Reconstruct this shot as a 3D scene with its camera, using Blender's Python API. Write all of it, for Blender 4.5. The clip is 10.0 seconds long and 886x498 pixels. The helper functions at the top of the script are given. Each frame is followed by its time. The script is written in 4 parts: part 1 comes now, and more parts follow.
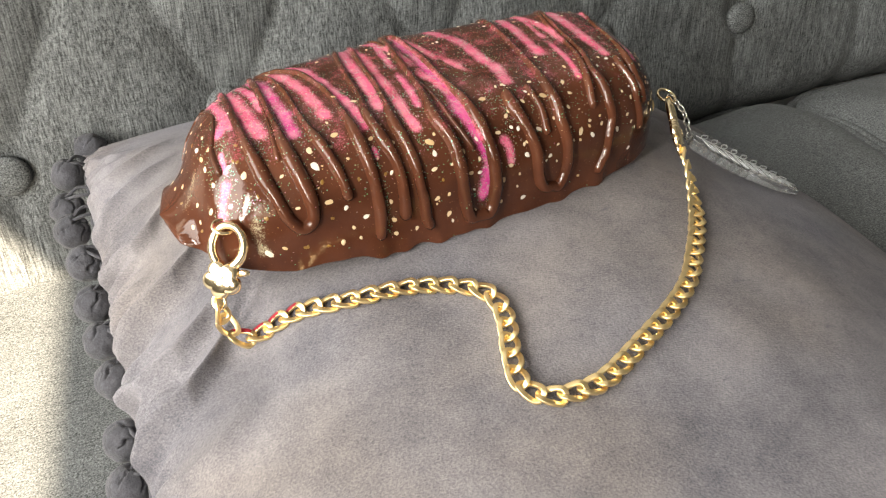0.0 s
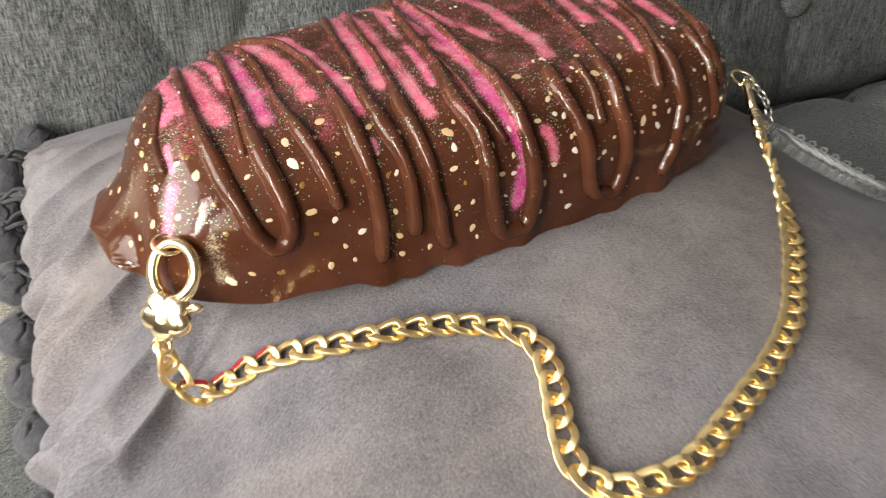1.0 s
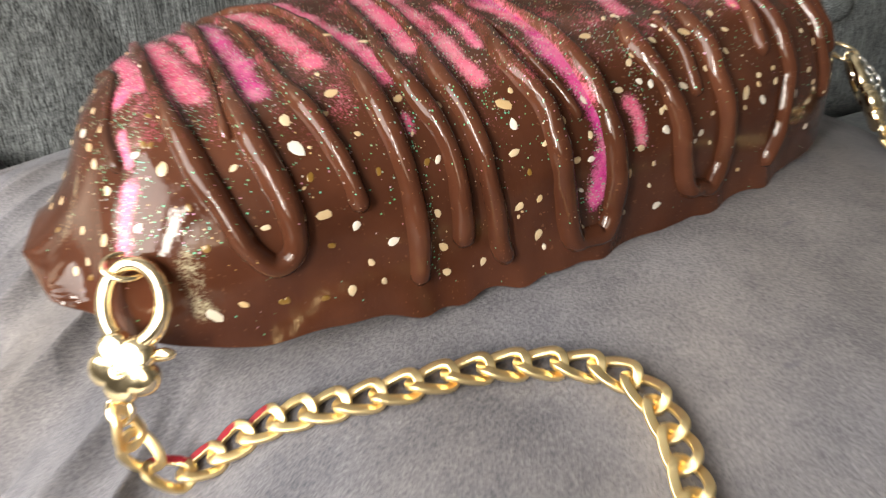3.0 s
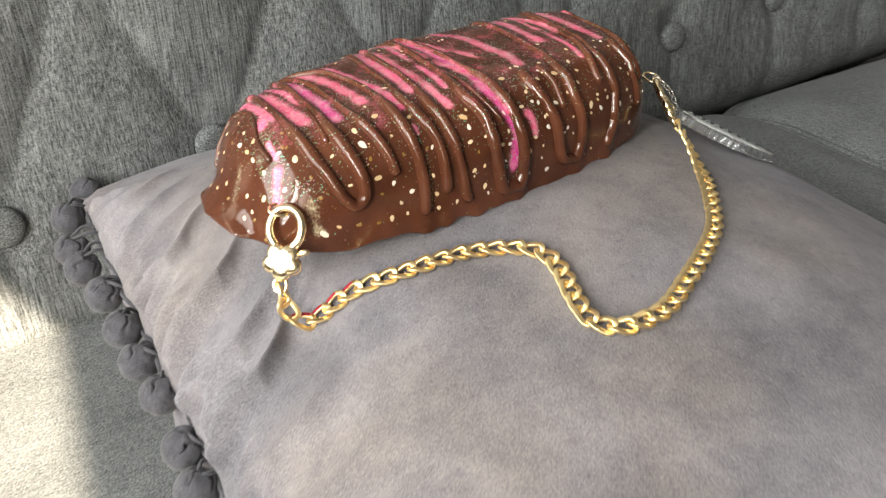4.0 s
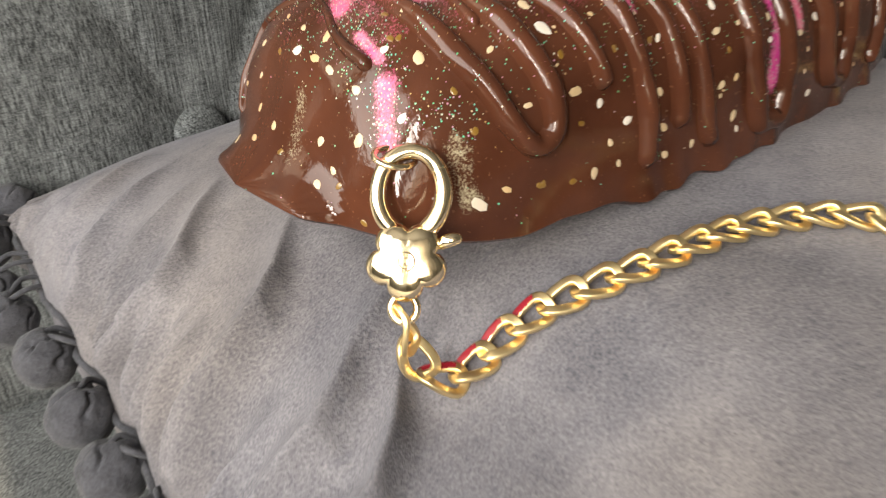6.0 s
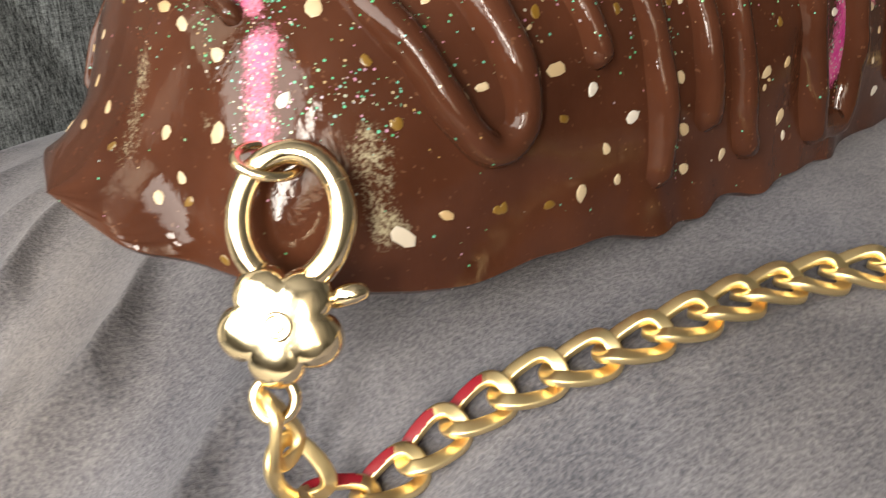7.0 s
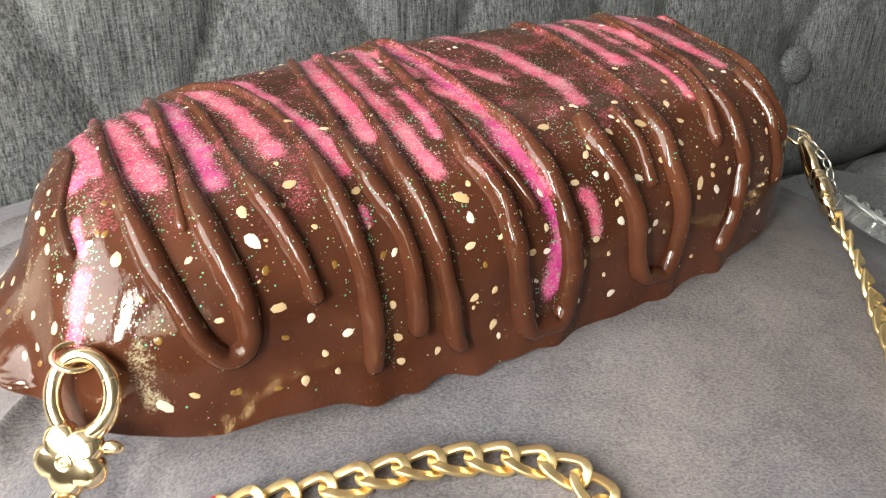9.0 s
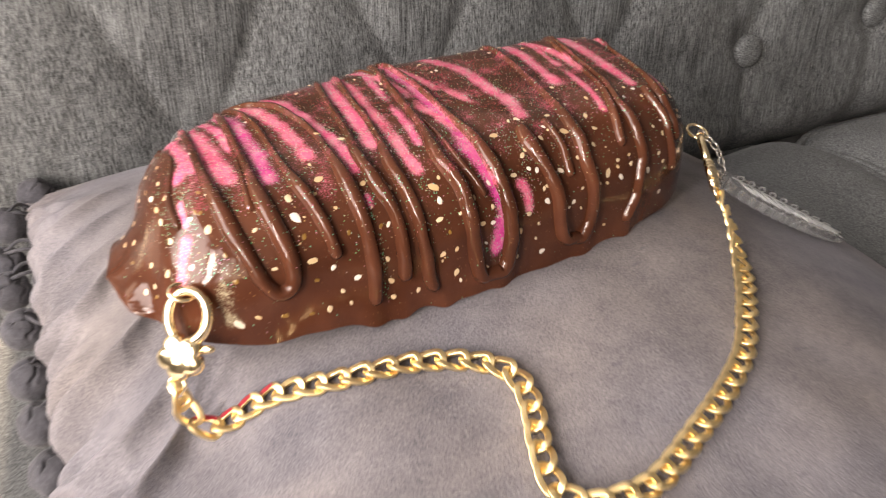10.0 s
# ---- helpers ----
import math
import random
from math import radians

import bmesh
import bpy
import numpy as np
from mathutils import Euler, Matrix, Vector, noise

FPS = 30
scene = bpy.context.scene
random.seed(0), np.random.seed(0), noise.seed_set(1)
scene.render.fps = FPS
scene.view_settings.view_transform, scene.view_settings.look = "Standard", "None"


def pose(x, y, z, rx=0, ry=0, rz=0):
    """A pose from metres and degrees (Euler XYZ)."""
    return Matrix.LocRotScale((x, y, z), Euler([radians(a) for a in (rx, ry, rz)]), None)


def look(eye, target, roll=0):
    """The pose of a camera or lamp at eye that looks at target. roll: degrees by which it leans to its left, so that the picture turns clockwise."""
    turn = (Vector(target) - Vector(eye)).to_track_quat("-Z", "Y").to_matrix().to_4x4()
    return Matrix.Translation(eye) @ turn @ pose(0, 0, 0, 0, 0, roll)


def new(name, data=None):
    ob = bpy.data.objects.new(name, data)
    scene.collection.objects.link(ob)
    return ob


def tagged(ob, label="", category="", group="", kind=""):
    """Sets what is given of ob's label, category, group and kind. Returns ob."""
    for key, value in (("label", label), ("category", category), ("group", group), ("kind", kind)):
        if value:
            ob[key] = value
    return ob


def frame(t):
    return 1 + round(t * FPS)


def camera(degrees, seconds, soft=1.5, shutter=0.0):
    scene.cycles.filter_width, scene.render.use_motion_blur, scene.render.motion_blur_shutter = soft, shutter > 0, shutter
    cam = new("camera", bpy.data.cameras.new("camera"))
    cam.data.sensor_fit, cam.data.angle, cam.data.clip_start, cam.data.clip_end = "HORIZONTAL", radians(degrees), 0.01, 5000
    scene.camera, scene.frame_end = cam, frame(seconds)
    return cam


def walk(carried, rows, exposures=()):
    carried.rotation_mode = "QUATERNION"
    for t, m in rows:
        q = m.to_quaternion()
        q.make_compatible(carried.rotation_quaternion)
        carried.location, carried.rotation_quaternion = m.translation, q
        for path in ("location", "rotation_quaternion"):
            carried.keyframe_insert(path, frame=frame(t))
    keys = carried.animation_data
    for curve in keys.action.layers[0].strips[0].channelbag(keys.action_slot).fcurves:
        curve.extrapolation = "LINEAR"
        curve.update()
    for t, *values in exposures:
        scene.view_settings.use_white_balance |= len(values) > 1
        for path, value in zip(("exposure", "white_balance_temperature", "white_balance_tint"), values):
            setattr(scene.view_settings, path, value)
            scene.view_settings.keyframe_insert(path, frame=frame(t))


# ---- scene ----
import functools

cam = camera(51.4, 10.0, soft=1.2, shutter=0.5)
PATH = [
    (0, (0.01701, 0.01733, 0.90849), (0.63906, 1.48435, -0.30019), 0.509),
    (0.5, (0.02934, 0.05308, 0.88585), (0.64725, 1.52048, -0.32449), 0.566),
    (1, (0.04790, 0.10552, 0.84833), (0.66089, 1.57975, -0.35619), 0.643),
    (1.5, (0.07019, 0.15968, 0.80542), (0.66652, 1.65612, -0.37994), 0.249),
    (2, (0.08505, 0.20573, 0.76109), (0.66968, 1.73486, -0.38781), -0.630),
    (2.2, (0.08543, 0.21749, 0.75145), (0.67211, 1.75381, -0.38675), -0.765),
    (3.3, (0.02498, 0.12577, 0.80987), (0.73324, 1.64928, -0.27514), -1.444),
    (3.5, (-0.00163, 0.08702, 0.82722), (0.74545, 1.60108, -0.24491), -1.711),
    (4, (-0.06480, 0.00440, 0.87100), (0.78328, 1.47993, -0.17953), -1.713),
    (4.5, (-0.09611, -0.01361, 0.87622), (0.78450, 1.44751, -0.16765), -2.028),
    (5, (-0.09063, 0.04865, 0.83695), (0.80589, 1.50471, -0.20043), -2.789),
    (5.2, (-0.08234, 0.08372, 0.81422), (0.82507, 1.53971, -0.21374), -3.110),
    (6.3, (-0.03126, 0.22415, 0.72954), (0.96468, 1.68460, -0.20596), -2.713),
    (6.5, (-0.02141, 0.23570, 0.72250), (0.98223, 1.69068, -0.21332), -2.311),
    (6.8, (-0.0010, 0.2470, 0.7170), (0.9880, 1.6930, -0.2470), -1.8),
    (7, (0.00697, 0.25038, 0.71500), (1.00144, 1.70427, -0.23224), -1.067),
    (7.5, (0.03105, 0.24841, 0.71803), (0.97302, 1.72865, -0.24196), 0.101),
    (8, (0.05658, 0.22726, 0.74357), (0.90945, 1.75391, -0.22697), 0.373),
    (8.5, (0.06527, 0.19726, 0.78662), (0.84545, 1.72329, -0.24418), 1.605),
    (9, (0.06122, 0.17733, 0.80131), (0.80084, 1.70923, -0.25048), 1.576),
    (9.5, (0.05997, 0.15574, 0.81776), (0.76690, 1.67098, -0.27964), 1.402),
    (10, (0.03090, 0.08323, 0.87102), (0.72316, 1.57664, -0.26498), 1.131),
]
EXPOSURES = [(0, 3.17, 8400, 11), (1.2, 2.94, 8400, 12), (2.2, 2.91, 8000, 10), (3.3, 3.03, 8200, 10), (4.3, 3.1, 8200, 10), (5.2, 2.9, 8200, 11), (6.3, 2.66, 8400, 11), (7, 2.57, 8400, 10), (7.5, 2.67, 8400, 10), (8.5, 3.21, 8000, 10), (9, 3.25, 8300, 10), (9.5, 3.21, 8300, 12), (10, 3.17, 8800, 22)]
walk(cam, [(t, look(eye, target, roll)) for t, eye, target, roll in PATH], EXPOSURES)

# ---- light: sun through the window before the sofa, sky and an added fill through the one beside it ----
SUN_WAY = Vector((-0.385, -0.85, 0.50)).normalized()
world = bpy.data.worlds.new("sky")
scene.world = world
world.use_nodes = True
wn, wl = world.node_tree.nodes, world.node_tree.links
sky = wn.new("ShaderNodeTexSky")
sky.sky_type, sky.sun_disc = "NISHITA", False
sky.sun_elevation = math.asin(SUN_WAY.z)
sky.sun_rotation = math.atan2(SUN_WAY.x, SUN_WAY.y)
wn["Background"].inputs["Strength"].default_value = 0.05
wl.new(sky.outputs["Color"], wn["Background"].inputs["Color"])

sun = new("sun", bpy.data.lights.new("sun", "SUN"))
sun.data.energy, sun.data.angle, sun.data.color = 5.0, radians(0.6), (1.0, 0.95, 0.86)
sun.matrix_world = look(SUN_WAY * 6, (0, 0, 0))

# the sky's light in the openings and one added fill: size across and up, power, place, and the way it looks
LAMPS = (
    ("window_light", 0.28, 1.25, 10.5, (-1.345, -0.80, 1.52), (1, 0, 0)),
    # unseen wide fill, added to lift the pillow's left side
    ("side_fill_light", 1.30, 1.50, 8.8, (-1.345, 0.25, 1.62), (1, 0, 0)),
    ("garden_light", 0.30, 1.00, 1.2, (-1.09, -1.335, 1.42), (0, 1, 0)),
)
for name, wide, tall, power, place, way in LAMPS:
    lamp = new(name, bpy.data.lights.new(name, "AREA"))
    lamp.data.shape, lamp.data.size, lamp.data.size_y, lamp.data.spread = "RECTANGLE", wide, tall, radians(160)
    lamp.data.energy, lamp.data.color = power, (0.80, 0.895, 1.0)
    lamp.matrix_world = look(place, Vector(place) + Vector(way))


# ---- materials ----
def material(name, colour, rough=0.6, metal=0.0, **more):
    """A Principled material; gives it and its nodes, links and shader."""
    m = bpy.data.materials.new(name)
    m.use_nodes = True
    t = m.node_tree
    b = t.nodes["Principled BSDF"]
    b.inputs["Base Color"].default_value = (*colour, 1)
    b.inputs["Roughness"].default_value = rough
    b.inputs["Metallic"].default_value = metal
    for key, value in more.items():
        b.inputs[key.replace("_", " ")].default_value = value
    return m, t.nodes, t.links, b


def coords(n, l, stretch=(1, 1, 1), kind="Object"):
    tc, mp = n.new("ShaderNodeTexCoord"), n.new("ShaderNodeMapping")
    mp.inputs["Scale"].default_value = stretch
    l.new(tc.outputs[kind], mp.inputs["Vector"])
    return mp.outputs["Vector"]


def noise_node(n, l, at, scale, detail=3.0, rough=0.55):
    t = n.new("ShaderNodeTexNoise")
    t.inputs["Scale"].default_value, t.inputs["Detail"].default_value, t.inputs["Roughness"].default_value = scale, detail, rough
    l.new(at, t.inputs["Vector"])
    return t.outputs["Fac"]


def ramp(n, l, fac, *stops):
    r = n.new("ShaderNodeValToRGB")
    while len(r.color_ramp.elements) < len(stops):
        r.color_ramp.elements.new(0.5)
    for e, (p, c) in zip(r.color_ramp.elements, stops):
        e.position, e.color = p, (*c, 1) if isinstance(c, tuple) else (c, c, c, 1)
    l.new(fac, r.inputs["Fac"])
    return r.outputs["Color"]


def mix(n, l, fac, a, b, blend="MIX"):
    m = n.new("ShaderNodeMix")
    m.data_type, m.blend_type = "RGBA", blend
    for socket, v in ((m.inputs["Factor"], fac), (m.inputs[6], a), (m.inputs[7], b)):
        if isinstance(v, bpy.types.NodeSocket):
            l.new(v, socket)
        else:
            socket.default_value = (*v, 1) if isinstance(v, tuple) else v
    return m.outputs[2]


def calc(n, l, what, a, b=0.0, c=0.0):
    m = n.new("ShaderNodeMath")
    m.operation = what
    for socket, v in zip(m.inputs, (a, b, c)):
        if isinstance(v, bpy.types.NodeSocket):
            l.new(v, socket)
        else:
            socket.default_value = v
    return m.outputs[0]


def relief(n, l, shader, fac, strength=0.3, distance=0.001, under=None):
    b = n.new("ShaderNodeBump")
    b.inputs["Strength"].default_value, b.inputs["Distance"].default_value = strength, distance
    l.new(fac, b.inputs["Height"])
    if under is not None:
        l.new(under, b.inputs["Normal"])
    l.new(b.outputs["Normal"], shader.inputs["Normal"])
    return b.outputs["Normal"]


def attribute(n, name):
    a = n.new("ShaderNodeAttribute")
    a.attribute_name = name
    return a.outputs["Fac"]


def woven(name, dark, light, along=(1, 1, 1)):
    """Heathered linen: slubs along both threads, fine weave and faint stains."""
    m, n, l, b = material(name, light, 0.85)
    o = coords(n, l)
    long_slub = noise_node(n, l, coords(n, l, (900, 900, 34)), 1.0, 3)
    cross_slub = noise_node(n, l, coords(n, l, (110, 1500, 1500)), 1.0, 3)
    grain = noise_node(n, l, o, 1250, 2, 0.75)
    twill = noise_node(n, l, coords(n, l, (900, 900, 420)), 1.0, 2, 0.6)
    patch = noise_node(n, l, o, 14, 3)
    f = calc(n, l, "MULTIPLY_ADD", long_slub, 0.48, calc(n, l, "MULTIPLY_ADD", cross_slub, 0.20, calc(n, l, "MULTIPLY_ADD", grain, 0.34, calc(n, l, "MULTIPLY", twill, 0.20))))
    f = calc(n, l, "MULTIPLY_ADD", patch, 0.10, f)
    l.new(ramp(n, l, f, (0.55, dark), (0.66, tuple(0.6 * p + 0.4 * q for p, q in zip(dark, light))), (0.80, light)), b.inputs["Base Color"])
    relief(n, l, b, f, 0.36, 0.0006)
    b.inputs["Sheen Weight"].default_value, b.inputs["Sheen Roughness"].default_value = 0.04, 0.5
    return m


LINEN = woven("linen", (0.0080, 0.0094, 0.0104), (0.197, 0.207, 0.211))


def velvet_material():
    """Short-pile velvet: mottled where the nap lies one way or the other, with fine grain and a few brushed marks."""
    m, n, l, b = material("velvet", (0.2, 0.2, 0.21), 0.85)
    o = coords(n, l)
    cloud = noise_node(n, l, o, 13, 3, 0.55)
    mid = noise_node(n, l, o, 70, 5, 0.7)
    fine = noise_node(n, l, coords(n, l, (900, 1500, 1200)), 1.0, 2, 0.6)
    f = calc(n, l, "MULTIPLY_ADD", cloud, 0.30, calc(n, l, "MULTIPLY_ADD", mid, 0.20, calc(n, l, "MULTIPLY", fine, 0.38)))
    c = ramp(n, l, f, (0.32, (0.062, 0.060, 0.071)), (0.46, (0.146, 0.137, 0.150)), (0.64, (0.252, 0.235, 0.244)))
    warm = ramp(n, l, noise_node(n, l, o, 7, 2), (0.42, 0.0), (0.62, 0.75))
    c = mix(n, l, warm, c, mix(n, l, 1.0, c, (1.06, 0.98, 0.86), "MULTIPLY"))
    marks = calc(n, l, "MULTIPLY", ramp(n, l, noise_node(n, l, coords(n, l, (55, 140, 90)), 1.0, 3, 0.6), (0.66, 0.0), (0.72, 0.5)), ramp(n, l, cloud, (0.45, 0.0), (0.55, 1.0)))
    l.new(mix(n, l, marks, c, (0.07, 0.07, 0.085)), b.inputs["Base Color"])
    under = relief(n, l, b, mid, 0.25, 0.001)
    relief(n, l, b, fine, 0.5, 0.0008, under)
    b.inputs["Sheen Weight"].default_value, b.inputs["Sheen Roughness"].default_value = 0.10, 0.35
    b.inputs["Sheen Tint"].default_value = (0.9, 0.9, 1.0, 1)
    b.inputs["Specular IOR Level"].default_value = 0.2
    return m


VELVET = velvet_material()


def felt_material():
    m, n, l, b = material("felt", (0.1, 0.1, 0.11), 0.9, Sheen_Weight=0.10, Sheen_Roughness=0.5)
    o = coords(n, l)
    fine, mid = noise_node(n, l, o, 900, 3), noise_node(n, l, o, 130, 3)
    f = calc(n, l, "MULTIPLY_ADD", fine, 0.5, calc(n, l, "MULTIPLY", mid, 0.5))
    l.new(ramp(n, l, f, (0.3, (0.015, 0.015, 0.019)), (0.7, (0.062, 0.061, 0.072))), b.inputs["Base Color"])
    relief(n, l, b, f, 0.7, 0.0012)
    return m


FELT = felt_material()


def gold_material(name, rough, colour=(0.93, 0.66, 0.27)):
    m, n, l, b = material(name, colour, rough, 1.0)
    o = coords(n, l)
    scratch = noise_node(n, l, coords(n, l, (300, 2500, 300)), 1.0, 3)
    wear = noise_node(n, l, o, 260, 3)
    l.new(calc(n, l, "MULTIPLY_ADD", wear, 0.12, rough - 0.04), b.inputs["Roughness"])
    relief(n, l, b, scratch, 0.08, 0.0002)
    return m


GOLD, BRUSHED = gold_material("polished_gold", 0.10, (1.0, 0.80, 0.53)), gold_material("satin_gold", 0.36, (1.0, 0.765, 0.41))
# a red reflection on the chain, put into the links' colour
RED_REFLECTION = material("red_reflection", (0.27, 0.012, 0.022), 0.3)[0]
SILVER = gold_material("silver", 0.2, (0.75, 0.74, 0.72))


def resin_material(painted):
    """Glossy chocolate-brown resin; where painted, pink and magenta strokes and glitter."""
    m, n, l, b = material("chocolate_resin" + ("_painted" if painted else ""), (0.1, 0.03, 0.015), 0.22)
    o = coords(n, l)
    cloud, fine = noise_node(n, l, o, 38, 4), noise_node(n, l, o, 420, 3, 0.7)
    c = ramp(n, l, cloud, (0.3, (0.042, 0.0130, 0.0068)), (0.7, (0.080, 0.0258, 0.0135)))
    c = mix(n, l, ramp(n, l, noise_node(n, l, o, 900, 1), (0.70, 0.0), (0.74, 0.35)), c, (0.20, 0.09, 0.05))
    rough = calc(n, l, "MULTIPLY_ADD", noise_node(n, l, o, 90, 4, 0.7), 0.05, 0.035)
    b.inputs["Specular Tint"].default_value = (1.0, 0.93, 0.90, 1)
    b.inputs["Specular IOR Level"].default_value = 0.30
    spark = n.new("ShaderNodeTexVoronoi")
    spark.inputs["Scale"].default_value = 1500.0
    l.new(o, spark.inputs["Vector"])
    hue = n.new("ShaderNodeSeparateColor")
    l.new(spark.outputs["Color"], hue.inputs["Color"])
    dot = calc(n, l, "LESS_THAN", spark.outputs["Distance"], calc(n, l, "MULTIPLY_ADD", hue.outputs["Blue"], 0.30, 0.12))
    pick = hue.outputs["Red"]
    tint = ramp(n, l, hue.outputs["Green"], (0.0, (0.42, 0.26, 0.10)), (0.16, (0.50, 0.44, 0.36)), (0.30, (0.05, 0.40, 0.17)), (0.66, (0.10, 0.44, 0.33)), (0.90, (0.50, 0.22, 0.32)))
    if painted:
        grit = ramp(n, l, noise_node(n, l, o, 1500, 3, 0.8), (0.38, 0.0), (0.62, 1.0))
        break_up = calc(n, l, "MULTIPLY_ADD", grit, 0.26, calc(n, l, "MULTIPLY", noise_node(n, l, o, 95, 4, 0.65), 0.70))
        pink = ramp(n, l, calc(n, l, "SUBTRACT", attribute(n, "pink"), calc(n, l, "MULTIPLY_ADD", break_up, 1.7, -0.36)), (-0.10, 0.0), (0.58, 0.96))
        shade = attribute(n, "magenta")
        tone = mix(n, l, shade, (0.70, 0.112, 0.195), (0.54, 0.042, 0.232))
        tone = mix(n, l, ramp(n, l, noise_node(n, l, o, 160, 3), (0.38, 0.0), (0.66, 0.7)), tone, (0.64, 0.25, 0.31))
        c = mix(n, l, pink, c, tone)
        # pale patches mixed into the colour, one of them a painted warm reflection
        pale = ramp(n, l, calc(n, l, "SUBTRACT", attribute(n, "pale"), calc(n, l, "SUBTRACT", break_up, 0.15)), (0.0, 0.0), (0.25, 0.85))
        c = mix(n, l, pale, c, (0.42, 0.36, 0.24))
        clump = ramp(n, l, noise_node(n, l, o, 130, 3, 0.6), (0.36, 0.25), (0.58, 1.0))
        amount = calc(n, l, "MULTIPLY_ADD", calc(n, l, "MULTIPLY", attribute(n, "glitter"), clump), 0.95, 0.010)
    else:
        amount = 0.04
    on = calc(n, l, "MULTIPLY", dot, calc(n, l, "LESS_THAN", pick, amount))
    c = mix(n, l, on, c, tint)
    l.new(c, b.inputs["Base Color"])
    l.new(calc(n, l, "MULTIPLY", on, 0.25), b.inputs["Metallic"])
    l.new(calc(n, l, "MAXIMUM", rough, calc(n, l, "MULTIPLY", on, 0.3)), b.inputs["Roughness"])
    lumps = noise_node(n, l, o, 170, 4, 0.65)
    brush = noise_node(n, l, coords(n, l, (520, 90, 90)), 1.0, 4, 0.65)
    lumps = calc(n, l, "MULTIPLY_ADD", brush, 0.55, lumps)
    relief(n, l, b, calc(n, l, "MULTIPLY_ADD", fine, 0.035, calc(n, l, "MULTIPLY_ADD", lumps, 0.18, calc(n, l, "MULTIPLY", cloud, 0.6))), 0.5, 0.0014)
    return m


PAINTED = resin_material(True)


def nut_material():
    m, n, l, b = material("nut", (0.6, 0.4, 0.2), 0.38, Coat_Weight=0.6, Coat_Roughness=0.08)
    info = n.new("ShaderNodeObjectInfo")
    c = ramp(n, l, info.outputs["Random"], (0.0, (0.46, 0.29, 0.13)), (0.3, (0.52, 0.37, 0.21)), (0.6, (0.56, 0.43, 0.28)), (0.78, (0.56, 0.44, 0.29)), (0.86, (0.66, 0.62, 0.57)))
    g = noise_node(n, l, coords(n, l), 600, 3)
    l.new(mix(n, l, calc(n, l, "MULTIPLY", g, 0.5), c, (0.58, 0.40, 0.24)), b.inputs["Base Color"])
    relief(n, l, b, g, 0.3, 0.0005)
    return m


NUT = nut_material()
GOLDEN_NUT = material("golden_nut", (0.17, 0.085, 0.012), 0.3, Coat_Weight=0.6, Coat_Roughness=0.08)[0]
ACRYLIC = material("clear_acrylic", (0.97, 0.98, 1.0), 0.07, IOR=1.49, Transmission_Weight=0.96)[0]
FROST = material("frosted_acrylic", (0.85, 0.87, 0.88), 0.30, IOR=1.49, Transmission_Weight=0.78)[0]


def plaster(name, colour, rough=0.9):
    m, n, l, b = material(name, colour, rough)
    f = noise_node(n, l, coords(n, l), 30, 4)
    l.new(ramp(n, l, f, (0.2, tuple(v * 0.92 for v in colour)), (0.8, colour)), b.inputs["Base Color"])
    relief(n, l, b, f, 0.1, 0.002)
    return m


WALL, CEILING = plaster("wall_paint", (0.13, 0.127, 0.118)), plaster("ceiling_paint", (0.16, 0.157, 0.153))
# unseen north wall, kept paler so that it reflects in the bag's upper resin
PALE_WALL = plaster("pale_wall_paint", (0.34, 0.335, 0.325))
FLOORING, FRAME_PAINT = plaster("floor_boards", (0.24, 0.16, 0.10), 0.5), plaster("frame_paint", (0.75, 0.75, 0.74), 0.4)
UNSEEN_CURTAIN = plaster("unseen_curtain_cloth", (0.30, 0.29, 0.27))


# ---- helpers for building ----
def part(name, bm, mat, parent=None, label="", smooth=True):
    """Links a bmesh in world metres as one mesh object, under a thing or a part if given."""
    me = bpy.data.meshes.new(name)
    bm.normal_update()
    bm.to_mesh(me)
    bm.free()
    return mesh_part(name, me, mat, parent, label, smooth)


def mesh_part(name, me, mat, parent=None, label="", smooth=True, m=None):
    if mat is not None and not me.materials:
        me.materials.append(mat)
    if smooth:
        me.polygons.foreach_set("use_smooth", [True] * len(me.polygons))
    ob = new(name, me)
    if m is not None:
        ob.matrix_world = m
    if parent is not None:
        ob.parent = parent
        ob.matrix_parent_inverse = full(parent).inverted()
    if label:
        ob["label"] = label
    return ob


def full(ob):
    m = ob.matrix_basis.copy()
    if ob.parent:
        m = full(ob.parent) @ ob.matrix_parent_inverse @ m
    return m


def thing(name, at, label, category, group="", kind=""):
    ob = new(name)
    ob.empty_display_size = 0.02
    ob.location = at
    return tagged(ob, label, category, group, kind)


def grid(points, close_u=False, close_v=False, flip=False):
    """A bmesh from a grid of points [i][j]."""
    bm = bmesh.new()
    rows = [[bm.verts.new(p) for p in row] for row in points]
    ni, nj = len(rows), len(rows[0])
    for i in range(ni if close_u else ni - 1):
        for j in range(nj if close_v else nj - 1):
            q = (rows[i][j], rows[(i + 1) % ni][j], rows[(i + 1) % ni][(j + 1) % nj], rows[i][(j + 1) % nj])
            bm.faces.new(q[::-1] if flip else q)
    return bm


def box(bm, lo, hi, bevel=0.0):
    r = bmesh.ops.create_cube(bm, size=1.0)
    s = [b - a for a, b in zip(lo, hi)]
    for v in r["verts"]:
        v.co = Vector([a + (c + 0.5) * d for a, c, d in zip(lo, v.co, s)])
    if bevel:
        edges = list({e for v in r["verts"] for e in v.link_edges})
        bmesh.ops.bevel(bm, geom=edges, offset=bevel, segments=3, affect="EDGES", profile=0.5)
    return bm


def boxed(lo, hi, bevel=0.0):
    return box(bmesh.new(), lo, hi, bevel)


